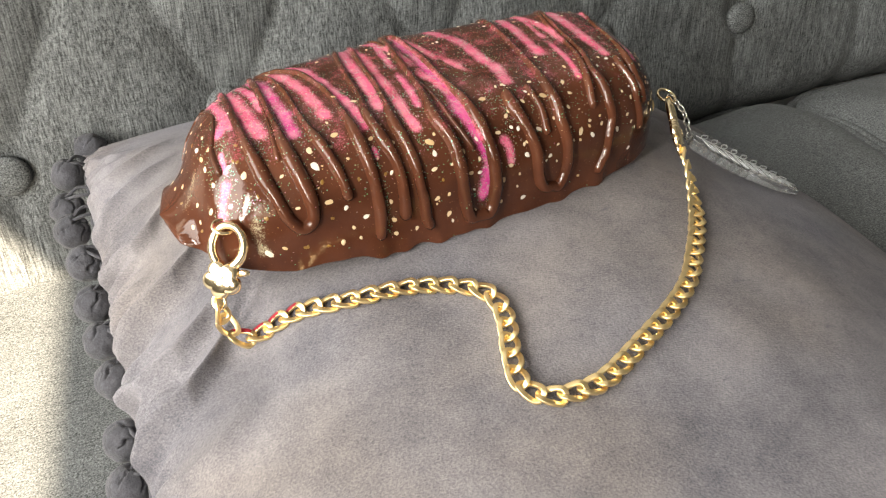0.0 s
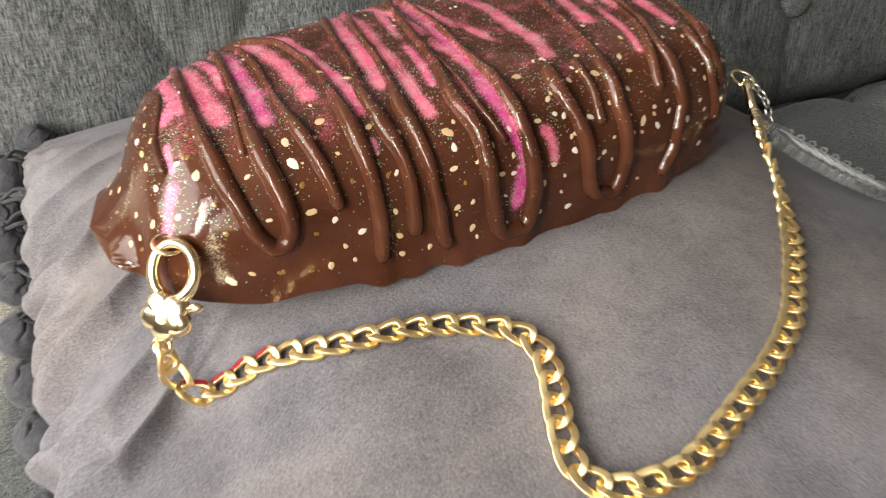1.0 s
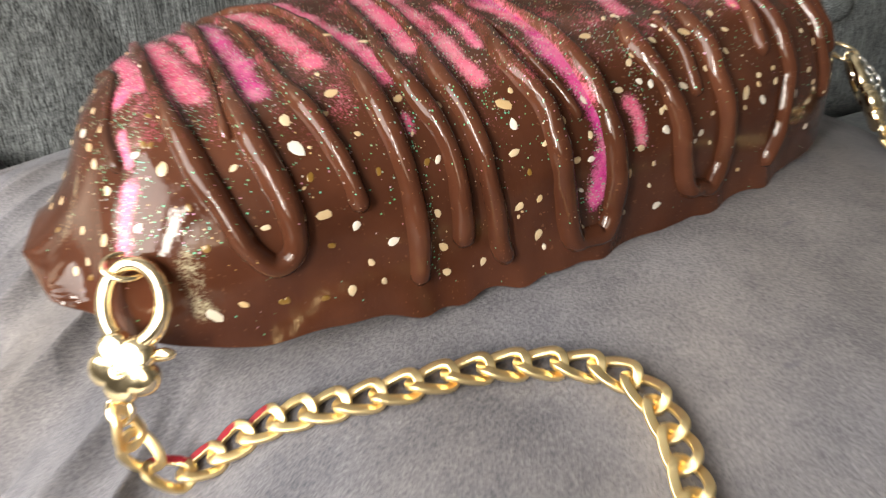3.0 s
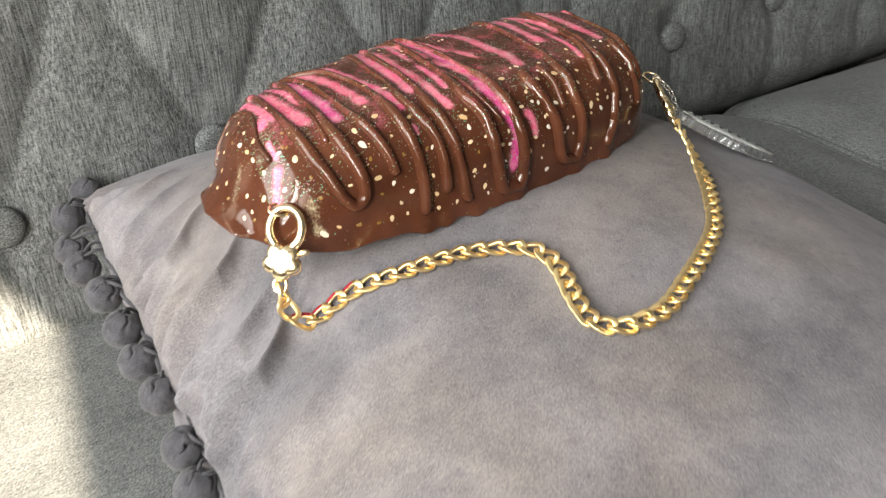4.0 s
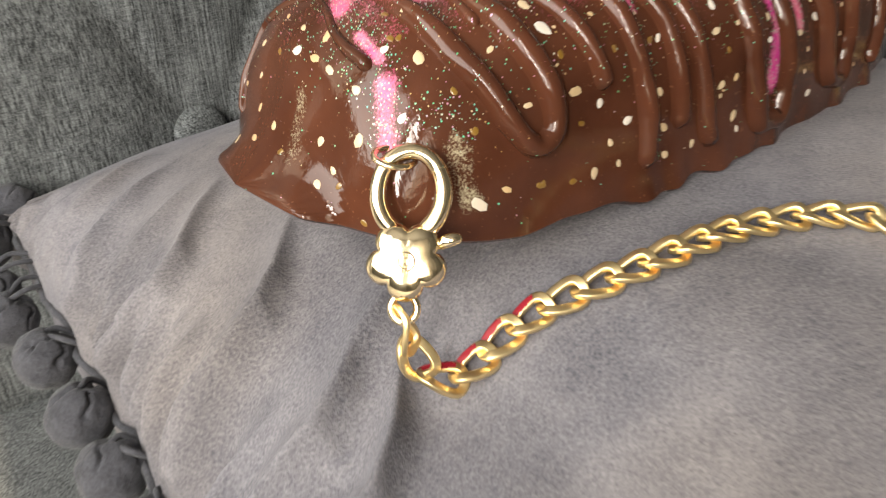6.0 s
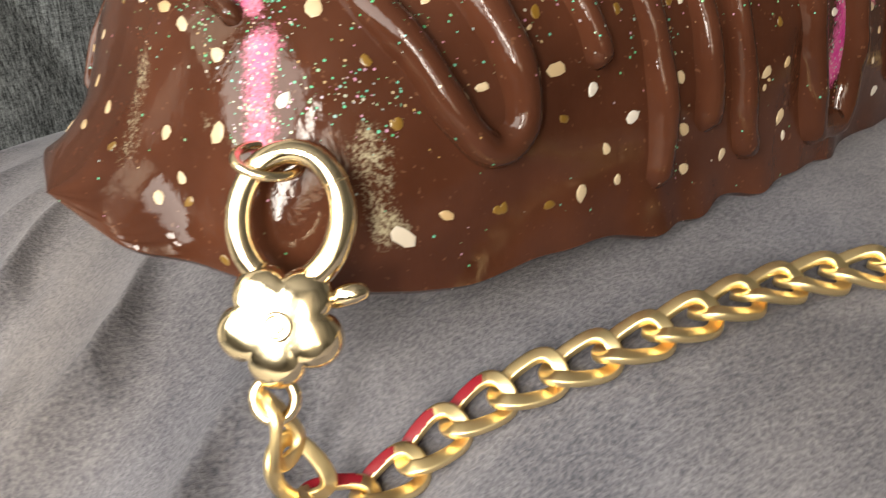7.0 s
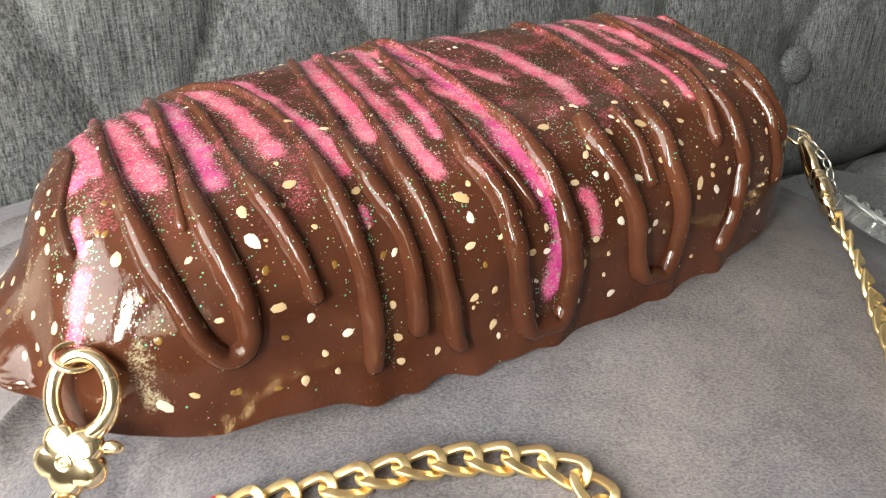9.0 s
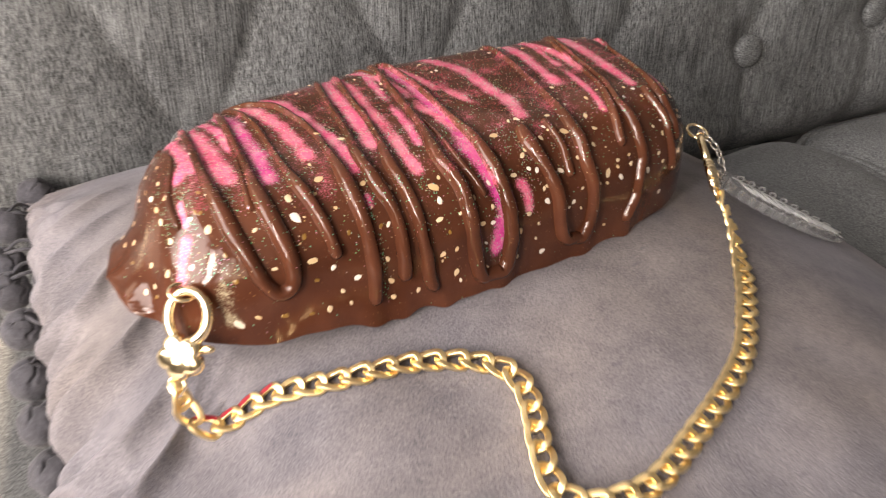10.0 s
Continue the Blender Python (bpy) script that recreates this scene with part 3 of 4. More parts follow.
def blunt(t, power):
    t = min(max(t, 0.0), 1.0)
    return max(1 - (1 - t) ** power, 0.0) ** (1 / power)


def eased(at, values, x):
    """A smooth line through values, without overshoot (monotone cubic)."""
    if x >= at[-1]:
        return values[-1]
    h = [q - p for p, q in zip(at, at[1:])]
    d = [(q - p) / w for p, q, w in zip(values, values[1:], h)]
    slope = [d[0]] + [0.0 if p * q <= 0 else (3 * v + 3 * w) / ((2 * w + v) / p + (w + 2 * v) / q) for p, q, v, w in zip(d, d[1:], h, h[1:])] + [0.0]
    i = max(k for k in range(len(h)) if at[k] <= max(x, 0.0))
    t = (max(x, 0.0) - at[i]) / h[i]
    return (2 * t ** 3 - 3 * t * t + 1) * values[i] + (t ** 3 - 2 * t * t + t) * h[i] * slope[i] + (3 * t * t - 2 * t ** 3) * values[i + 1] + (t ** 3 - t * t) * h[i] * slope[i + 1]


def bag_base(x):
    u = x - 0.18
    return 0.63427 + -0.00854 * u + -0.01609 * u * u + 0.0135 * math.exp(-max(x - BX0, 0) / 0.03)


@functools.lru_cache(None)
def bag_section(x):
    """Height, half width, middle and squareness of the bag's section at x."""
    u = x - 0.18
    high = eased(END, END_HIGH, x - BX0) * (1 + -0.4497 * u) * blunt((BX1 - x) / 0.0406, 2.859) + 1e-5
    half = eased(END, END_HALF, x - BX0) * (1 + -0.8459 * u) * blunt((BX1 - x) / 0.1294, 3.996) + 1e-5
    square = 3.688 + (1.485 - 3.688) * math.exp(-(((x - BX0) / 0.05) ** 2))
    return high, half, 0.42803 + 0.13417 * u + 0.11495 * u * u, 2 / square


def bag_point(x, phi):
    """A place on the bag: x along it, phi degrees over it, from the front hem (0) over the crest (90) to the back hem (180)."""
    high, half, middle, power = bag_section(x)
    c, s = math.cos(radians(phi)), math.sin(radians(phi))
    c, s = math.copysign(abs(c) ** power, c), abs(s) ** power
    hem = math.exp(-(s * high) / 0.007) * min(1.0, high / 0.035)
    y = middle - half * c
    z = bag_base(x) + high * s
    z += hem * (0.0020 * fuzz(x, phi * 0.002, 1.0, 30) + 0.0010 * fuzz(x, phi * 0.002, 4.0, 75))
    y -= hem * math.copysign(1, c) * (0.0024 * fuzz(x, 2.0 if c > 0 else 5.0, 1.0, 34) + 0.0006 * fuzz(x, 7.0, 1.0, 95)) * min(1.0, half / 0.03)
    if c > 0:
        drip = sum(math.exp(-(((x - at) / 0.0055) ** 2)) for at in (0.1285, 0.1415, 0.1600, 0.1880, 0.2330, 0.2600))
        y -= hem * 0.0024 * drip
        z -= hem * 0.0014 * drip
    swell = 0.0009 * fuzz(x, y, z, 45) * (1 - hem)
    return Vector((x, y - swell * c, z + swell * s))


def bag_normal(x, phi):
    x = min(max(x, BX0 + 0.001), BX1 - 0.001)
    phi = min(max(phi, 1.2), 178.8)
    du = bag_point(x + 0.0008, phi) - bag_point(x - 0.0008, phi)
    dv = bag_point(x, phi + 1.0) - bag_point(x, phi - 1.0)
    return du.cross(dv).normalized()


bag = thing("handbag", (0.185, 0.42, bag_base(0.185)), "glossy chocolate-brown resin handbag, log-shaped, with pink glitter strokes", "handbag")
NU, NP = 340, 170
xs = [BX0 + (BX1 - BX0) * (1e-6 + (1 - 2e-6) * (0.75 * (0.5 - 0.5 * math.cos(math.pi * i / NU)) + 0.25 * i / NU)) for i in range(NU + 1)]
rows = [[bag_point(x, 180 * (0.5 * j / NP + 0.5 * (0.5 - 0.5 * math.cos(math.pi * j / NP)))) for j in range(NP + 1)] for x in xs]
hem_line = [r[0] for r in rows] + [r[-1] for r in rows[-2:0:-1]]
bm = grid(rows, flip=True)
bmesh.ops.remove_doubles(bm, verts=bm.verts[:], dist=0.00002)
axis = [Vector((min(max(p.x, BX0 + 0.05), BX1 - 0.05), bag_section(p.x)[2], p.z)) for p in hem_line]
low = grid([[p.lerp(q, k) - Vector((0, 0, d)) for p, q in zip(hem_line, axis)] for k, d in ((0.0, 0.0), (0.015, 0.0009), (0.06, 0.0022), (0.2, 0.0032), (0.6, 0.0040))], close_v=True)
me = bpy.data.meshes.new("low")
low.to_mesh(me)
low.free()
bm.from_mesh(me)
bmesh.ops.recalc_face_normals(bm, faces=bm.faces)
body = part("body", bm, PAINTED, bag)

# strokes of pink, magenta and glitter between the icing: places along the bag (mm) and over it (degrees), half width, magenta
STROKES = [
    ([(70.4, 101), (71.3, 89), (66.4, 83)], 0.0019, 0.20),
    ([(72.4, 84), (70.4, 88)], 0.0012, 0.20),
    ([(62.8, 49), (60.4, 42), (58.3, 35)], 0.0017, 0.35),
    ([(64.4, 69), (64.3, 58)], 0.0011, 0.50),
    ([(79.2, 98), (80.8, 90), (82.2, 84), (83.2, 77)], 0.0028, 0.10),
    ([(88.4, 97), (89.9, 90)], 0.0016, 0.30),
    ([(97.0, 91), (98.2, 88), (97.8, 80), (98.2, 72)], 0.0022, 0.80),
    ([(111.1, 93), (113.5, 90), (115.3, 85), (116.2, 80)], 0.0021, 0.05),
    ([(122.4, 94), (125.3, 90), (129.6, 85), (130.5, 73), (130.8, 65)], 0.0018, 0.25),
    ([(143.7, 90), (143.6, 87), (142.7, 77)], 0.0020, 0.15),
]
STROKES += [
    ([(152.7, 88), (153.4, 80), (153.6, 69), (155.0, 57)], 0.0019, 0.00),
    ([(162.2, 82), (161.6, 73)], 0.0013, 0.30),
    ([(174.1, 89), (178.1, 85), (180.2, 76)], 0.0017, 0.05),
    ([(180.2, 76), (181.0, 62), (183.2, 49), (185.4, 40)], 0.0022, 0.80),
    ([(186.6, 34), (187.7, 23), (186.2, 14), (183.9, 8)], 0.0021, 1.00),
    ([(188.2, 91), (193.3, 90), (197.2, 88)], 0.0016, 0.00),
    ([(211.6, 90), (215.0, 86), (214.0, 75)], 0.0025, 0.15),
    ([(198.6, 34), (200.6, 28), (201.3, 20)], 0.0016, 0.20),
    ([(245.7, 90), (245.5, 87)], 0.0020, 0.10),
    ([(264.0, 94), (266.0, 90)], 0.0019, 0.00),
    ([(279.2, 91), (279.4, 88), (280.4, 76)], 0.0021, 0.10),
]
STROKES += [
    ([(298.0, 85), (298.3, 82), (297.3, 65)], 0.0015, 0.40),
    ([(256.1, 77), (255.1, 64)], 0.0012, 0.10),
    ([(131.6, 48), (131.8, 42)], 0.0008, 0.50),
]
GLITTER = [
    ([(66.0, 77), (64.5, 58), (64.4, 50), (59.1, 36)], 0.0034),
    ([(66.5, 62), (66.0, 50), (63.0, 38)], 0.0022),
    ([(83.5, 76), (80.1, 68), (81.8, 57)], 0.0023),
    ([(83.4, 49), (85.9, 34)], 0.0010),
    ([(58.5, 70), (58.0, 56)], 0.0018),
    ([(67.0, 36), (70.2, 33), (74.4, 28)], 0.0036),
    ([(131.5, 48), (132.0, 30), (133.4, 19), (133.8, 5), (134.2, 2)], 0.0012),
    ([(152.9, 56), (157.5, 42)], 0.0024),
    ([(114.4, 81), (115.0, 72)], 0.0019),
    ([(174.6, 77), (179.1, 46)], 0.0012),
    ([(206.0, 63), (205.0, 47), (201.3, 28)], 0.0033),
    ([(199.0, 74), (198.7, 56)], 0.0024),
    ([(290.7, 55), (289.8, 42)], 0.0011),
    ([(187.3, 8), (186.6, 2)], 0.0013),
]
GLITTER += [
    ([(187.4, 58), (189.7, 42)], 0.0009),
    ([(152.3, 89), (164.3, 73)], 0.0019),
    ([(126.5, 90), (131.5, 87)], 0.0018),
    ([(94.8, 25), (97.1, 20)], 0.0008),
    ([(220.6, 51), (222.0, 33)], 0.0011),
    ([(270.3, 10), (263.7, 2)], 0.0010),
    ([(94.9, 69), (97.4, 63)], 0.0016),
]


def along(places, step=0.0012):
    """Points on the bag along a line of (mm, degrees)."""
    out = []
    for (x0, p0), (x1, p1) in zip(places, places[1:]):
        n = max(2, int((bag_point(x1 / 1000, p1) - bag_point(x0 / 1000, p0)).length / step))
        out += [bag_point((x0 + (x1 - x0) * k / n) / 1000, p0 + (p1 - p0) * k / n) for k in range(n + 1)]
    return np.array([tuple(p) for p in out])


co = np.empty(len(body.data.vertices) * 3)
body.data.vertices.foreach_get("co", co)
co = co.reshape(-1, 3)
pink, magenta, glitter = np.zeros(len(co)), np.zeros(len(co)), np.zeros(len(co))


def over_crest(places):
    """Strokes that start near the crest run on over it."""
    (x, p), (x2, p2) = places[0], places[1]
    if p < 74:
        return places
    k = max(-0.5, min(0.25, (x - x2) / max(p - p2, 6)))
    return [(x + k * (116 - p), 116)] * (p < 108) + places


def nearness(line, wide):
    d = np.full(len(co), 9.0)
    for p in line:
        d = np.minimum(d, ((co - p) ** 2).sum(1))
    return np.clip(1.3 - 0.72 * np.sqrt(d) / wide, 0, 1)


for places, wide, tone in STROKES:
    places = over_crest(places)
    k = nearness(along(places), wide * 1.65)
    magenta = np.where(k > pink, tone, magenta)
    pink = np.maximum(pink, k)
    glitter = np.maximum(glitter, 0.95 * nearness(along(places, 0.003), wide * 2.0))
for places, wide in GLITTER:
    glitter = np.maximum(glitter, nearness(along(places, 0.002), wide))
glitter = np.maximum(glitter, 0.20 * np.clip((co[:, 2] - 0.664) / 0.02, 0, 1))
haze = 0.36 * np.clip((co[:, 2] - 0.675) / 0.014, 0, 1)
pink = np.maximum(pink, haze)
# first patch paints the warm reflection beside the ring; the others are faint specks
pale = np.zeros(len(co))
for places, wide, much in (([(71.0, 23), (71.8, 18), (73.2, 8)], 0.0034, 0.36), ([(45, 58), (48, 66), (51, 72)], 0.0036, 0.32), ([(54, 44), (56, 36)], 0.0024, 0.30)):
    pale = np.maximum(pale, much * nearness(along(places), wide))
for name, values in (("pink", pink), ("magenta", magenta), ("glitter", glitter), ("pale", pale)):
    body.data.attributes.new(name, "FLOAT", "POINT").data.foreach_set("value", values.astype(np.float32))

RIDGES = []


LAID = [(along(over_crest(places), 0.002), wide * 1.3) for places, wide, tone in STROKES if places[0][1] > 60]


def brushed(ob):
    """How near each point of an icing line is to a pink stroke."""
    at = np.array([tuple(v.co) for v in ob.data.vertices])
    best = np.zeros(len(at))
    for line, wide in LAID:
        d = np.sqrt(((at[:, None] - line[None]) ** 2).sum(2).min(1))
        best = np.maximum(best, np.clip(1.3 - 0.72 * d / wide, 0, 1))
    return best


def icing(places, wide):
    """A poured line of icing over the bag, rounded at its ends; lines that reach the crest run on over it."""
    places = list(places)
    for end in (0, -1):
        x, p = places[end]
        if p > 74:
            x2, p2 = places[1 if end == 0 else -2]
            k = max(-0.55, min(0.25, (x - x2) / max(p - p2, 6)))
            more = [(x + k * (q - p), q) for q in (102, 128, 152) if q > p + 8]
            places = more[::-1] + places if end == 0 else places + more
    line = spline([(x / 1000, p / 1000, 0) for x, p in places], max(24, 9 * len(places)))
    pts = [(v.x, min(max(v.y * 1000, 1.5), 178)) for v in line]
    place = [bag_point(x, p) for x, p in pts]
    norm = [bag_normal(x, p) for x, p in pts]
    far = [0.0]
    for a, b in zip(place, place[1:]):
        far.append(far[-1] + (b - a).length)
    rows = []
    for i, (p, n) in enumerate(zip(place, norm)):
        t = (place[min(i + 1, len(place) - 1)] - place[max(i - 1, 0)]).normalized()
        side = n.cross(t).normalized()
        end = min(far[i], far[-1] - far[i]) / (wide * 1.3)
        cap = blunt(end + 0.02, 2.0)
        w = wide * (1 + 0.20 * fuzz(p.x, p.y, p.z, 60) + 0.10 * fuzz(p.x, p.y, p.z, 190)) * (0.25 + 0.75 * cap)
        low = 1 - 0.42 * ease(58, 92, pts[i][1])
        w *= low
        h = 1.2 * wide * low * cap * (1 + 0.24 * fuzz(p.x, p.y, p.z, 110))
        RIDGES.append((p, n, w, h))
        row = []
        for k in range(-8, 9):
            u = k / 8
            u = math.sin(u * math.pi / 2)
            up = h * max(1 - abs(u) ** 2.2, 0.0) ** 0.62
            row.append(p + side * (u * w * 1.12) + n * (up - 0.0003 - 0.0007 * u ** 4))
        rows.append(row)
    bm = grid(rows)
    bmesh.ops.recalc_face_normals(bm, faces=bm.faces)
    if sum(f.normal.dot(norm[len(norm) // 2]) for f in bm.faces) < 0:
        bmesh.ops.reverse_faces(bm, faces=bm.faces)
    ob = part("icing_line", bm, PAINTED, bag, "raised line of poured chocolate icing")
    high = np.array([v.co.z for v in ob.data.vertices])
    for name, values in (("pink", np.maximum(0.33 * np.clip((high - 0.680) / 0.014, 0, 1), 0.62 * brushed(ob))), ("magenta", high * 0), ("glitter", 0.22 * np.clip((high - 0.667) / 0.02, 0, 1))):
        ob.data.attributes.new(name, "FLOAT", "POINT").data.foreach_set("value", values.astype(np.float32))
    return ob


icing([(62.2, 132), (66.6, 131), (63.6, 124), (65.9, 106), (67.0, 96), (64.7, 87), (62.1, 78), (61.3, 69), (61.7, 62), (62.0, 57)], 0.0021)
icing([(75.8, 96), (75.6, 85), (76.1, 71), (77.9, 57), (79.6, 45), (82.2, 35), (84.9, 24), (87.6, 18), (90.9, 14), (94.8, 14), (97.2, 17), (97.5, 24), (96.4, 34), (94.5, 45), (92.9, 57), (91.9, 70), (92.1, 83), (92.3, 90)], 0.0034)
icing([(89.7, 84), (88.5, 73), (88.0, 63), (87.6, 56)], 0.0017)
icing([(103.3, 95), (104.3, 90), (104.8, 83), (106.5, 70), (109.0, 57), (110.8, 47), (112.4, 39), (114.0, 29), (115.3, 20)], 0.0028)
icing([(120.5, 92), (123.8, 89), (124.7, 78), (125.5, 63), (126.5, 49), (127.7, 36), (128.9, 23), (129.6, 10), (129.2, 3), (128.9, 1)], 0.0029)
icing([(137.4, 90), (134.8, 74), (136.4, 59), (138.3, 48), (140.6, 36), (141.9, 26), (142.3, 15), (142.4, 8), (141.7, 5)], 0.0030)
icing([(143.8, 71), (144.5, 60), (145.2, 49)], 0.0012)
icing([(147.7, 85), (145.6, 67), (146.9, 52), (148.4, 41), (149.8, 30), (150.6, 20), (152.1, 11), (152.9, 4), (156.3, 1)], 0.0028)
icing([(167.7, 83), (165.7, 67), (167.0, 54), (169.7, 44), (171.1, 34), (172.0, 24), (172.8, 14), (174.0, 6), (176.3, 2), (180.2, 1), (185.0, 1), (189.4, 3), (191.3, 9), (190.9, 20), (189.6, 33), (188.1, 44), (187.0, 57), (185.6, 67), (184.3, 75), (183.4, 80)], 0.0033)
icing([(171.6, 75), (173.6, 58), (177.4, 44), (180.3, 33)], 0.0016)
icing([(209.2, 69), (209.1, 55), (211.8, 43), (214.4, 31), (216.5, 21), (217.3, 13), (218.4, 7), (221.3, 3), (226.9, 2), (232.3, 2), (236.5, 6), (237.1, 15), (235.4, 27), (233.9, 37), (233.6, 50), (233.4, 63), (233.8, 75), (234.7, 86)], 0.0032)
icing([(221.8, 69), (223.2, 57), (224.4, 46), (224.2, 36), (224.7, 28)], 0.0021)
icing([(263.1, 76), (258.7, 58), (256.8, 42), (257.1, 35)], 0.0023)
icing([(267.8, 80), (264.7, 65), (266.6, 52), (267.8, 35), (268.8, 24), (266.5, 15), (264.8, 7), (261.0, 3), (257.1, 1)], 0.0028)
icing([(285.1, 71), (285.3, 57), (287.8, 45), (288.7, 30), (291.5, 17), (292.6, 8)], 0.0023)
icing([(295.2, 86), (292.1, 70), (291.6, 52), (293.1, 38), (294.7, 23)], 0.0024)
# chopped nuts set in the surface: mm along, degrees over, size in mm
NUTS = []
NUTS += [
    (60.9, 79, 3.2), (66.2, 59, 2.4), (71.3, 51, 3.5), (75.4, 67, 3.1), (77.7, 51, 2.3), (62.6, 38, 2.4), (86.9, 46, 2.0), (90.9, 25, 2.0),
    (94.9, 31, 2.8), (92.0, 85, 1.9), (95.8, 45, 2.3), (102.1, 58, 3.5), (102.6, 47, 4.0), (112.0, 57, 2.3), (105.4, 23, 3.4), (113.1, 17, 2.6),
    (122.4, 10, 2.9), (115.8, 7, 2.3), (119.0, 3, 2.1), (110.1, 3, 2.9), (82.3, 7, 2.3), (75.0, 6, 4.1), (118.3, 46, 1.7), (116.0, 65, 3.6),
    (126.5, 63, 2.7), (131.8, 56, 2.7), (128.6, 40, 2.3), (124.2, 87, 2.3), (137.3, 84, 1.9), (147.9, 71, 2.2),
]
NUTS += [
    (141.1, 50, 2.7), (130.3, 12, 2.6), (135.2, 14, 2.4), (136.1, 6, 2.7), (143.4, 17, 2.4), (137.4, 30, 2.1), (136.9, 2, 2.7), (131.6, 3, 1.8),
    (147.7, 1, 2.5), (151.9, 18, 1.8), (159.8, 37, 2.7), (158.5, 27, 2.7), (159.0, 45, 4.0), (162.2, 50, 1.9), (170.7, 53, 2.5), (158.6, 11, 2.8),
    (164.8, 12, 2.2), (164.8, 4, 2.9), (166.7, 2, 1.9), (167.9, 28, 1.9), (174.4, 34, 2.8), (177.2, 20, 2.5), (178.9, 3, 3.0), (182.7, 27, 2.2),
    (182.3, 19, 2.2), (183.1, 40, 2.2), (178.6, 11, 1.6), (196.0, 11, 3.0), (194.5, 3, 2.7), (208.6, 1, 3.1),
]
NUTS += [
    (204.7, 6, 1.7), (195.3, 67, 3.3), (203.3, 50, 2.7), (196.1, 40, 2.6), (204.1, 41, 2.3), (209.7, 27, 2.0), (210.8, 20, 3.1), (201.0, 17, 2.7),
    (228.6, 57, 3.6), (223.4, 57, 3.2), (219.7, 34, 2.8), (225.4, 15, 2.5), (230.6, 38, 2.5), (239.4, 28, 2.2), (230.5, 20, 1.8), (244.1, 63, 2.6),
    (246.5, 23, 3.7), (254.2, 18, 3.0), (252.7, 28, 2.2), (260.9, 23, 2.3), (270.6, 33, 2.7), (273.2, 15, 3.2), (245.0, 53, 2.2), (268.9, 74, 2.4),
    (236.7, 79, 2.6), (281.2, 21, 2.4), (284.3, 3, 2.5), (229.9, 11, 1.6), (245.5, 1, 1.9), (231.3, 1, 1.5),
]
NUTS += [
    (236.4, 0, 1.5), (212.8, 59, 2.1), (300.7, 39, 2.2), (57.1, 118, 2.4), (59.7, 91, 2.2), (61.6, 104, 1.8), (55.8, 88, 3.2), (56.4, 77, 3.0),
    (56.6, 68, 2.8), (58.0, 55, 2.8), (53.3, 137, 2.0), (52.4, 117, 2.0), (48.2, 114, 2.4), (46.2, 87, 2.2), (43.0, 107, 2.6), (43.1, 135, 2.4),
    (49.9, 51, 2.6), (45.8, 34, 2.4), (49.3, 36, 2.2), (54.4, 41, 3.4), (61.7, 78, 3.0), (66.3, 59, 2.2), (70.9, 51, 3.4), (76.7, 69, 2.8),
    (79.0, 52, 2.8), (61.7, 38, 2.8), (74.7, 91, 1.8), (100.9, 121, 1.6), (102.9, 107, 2.0),
]
GOLDEN = [
    (68.6, 61, 2.1), (71.8, 71, 2.0), (91.8, 71, 2.4), (92.7, 54, 2.0), (103.9, 36, 2.3), (121.0, 31, 2.0), (134.3, 30, 2.0), (162.0, 20, 1.8),
    (106.0, 14, 2.0), (91.8, 5, 2.0), (102.9, 3, 2.3), (76.5, 24, 2.0), (55.0, 101, 2.0), (70.2, 60, 2.0), (76.4, 24, 2.0), (92.9, 5, 2.0),
    (50.8, 6, 2.0), (43.7, 68, 2.0), (74.7, 37, 2.0), (49.0, 28, 2.0),
]


def nut_mesh(seed):
    rnd = random.Random(seed)
    n = 9
    r = [rnd.uniform(0.72, 1.1) * (1 + 0.22 * math.cos(2 * (2 * math.pi * k / n) + seed)) for k in range(n)]
    bm = bmesh.new()
    rims = [[bm.verts.new((s * q * math.cos(2 * math.pi * k / n), s * q * math.sin(2 * math.pi * k / n), h)) for k, q in enumerate(r)] for s, h in ((1.0, -0.12), (0.94, 0.10), (0.6, 0.19))]
    for a, b in zip(rims, rims[1:]):
        for k in range(n):
            bm.faces.new((a[k], a[(k + 1) % n], b[(k + 1) % n], b[k]))
    bm.faces.new(rims[-1])
    me = bpy.data.meshes.new("nut_piece")
    bm.to_mesh(me)
    bm.free()
    return me


NUT_SHAPES = [nut_mesh(s) for s in range(7)]


def nut(x, phi, size, shape):
    x = min(max(x / 1000, BX0 + 0.001), BX1 - 0.0015)
    p, n = bag_point(x, max(phi, 2)), bag_normal(x, phi)
    for q, m, w, h in RIDGES:
        d = (p - q).length
        if d < w:
            up = h * (1 - (d / w) ** 2.2) ** 0.62
            n = (n + (p - q).normalized() * 0.5 * (d / w) if d > 1e-5 else n).normalized()
            p = p + m * max(up - 0.0004, 0)
            break
    m = Matrix.Translation(p + n * 0.00005) @ n.to_track_quat("Z", "X").to_matrix().to_4x4() @ Matrix.Rotation(random.uniform(0, 6.28), 4, "Z") @ Matrix.Diagonal((size / 2000 * 1.08, size / 2000 * 0.95, 0.0005, 1))
    return mesh_part("nut_piece", shape, NUT, bag, m=m)


def golden_shapes():
    out = []
    for s in (11, 12, 13):
        me = nut_mesh(s)
        me.materials.append(GOLDEN_NUT)
        out.append(me)
    return out


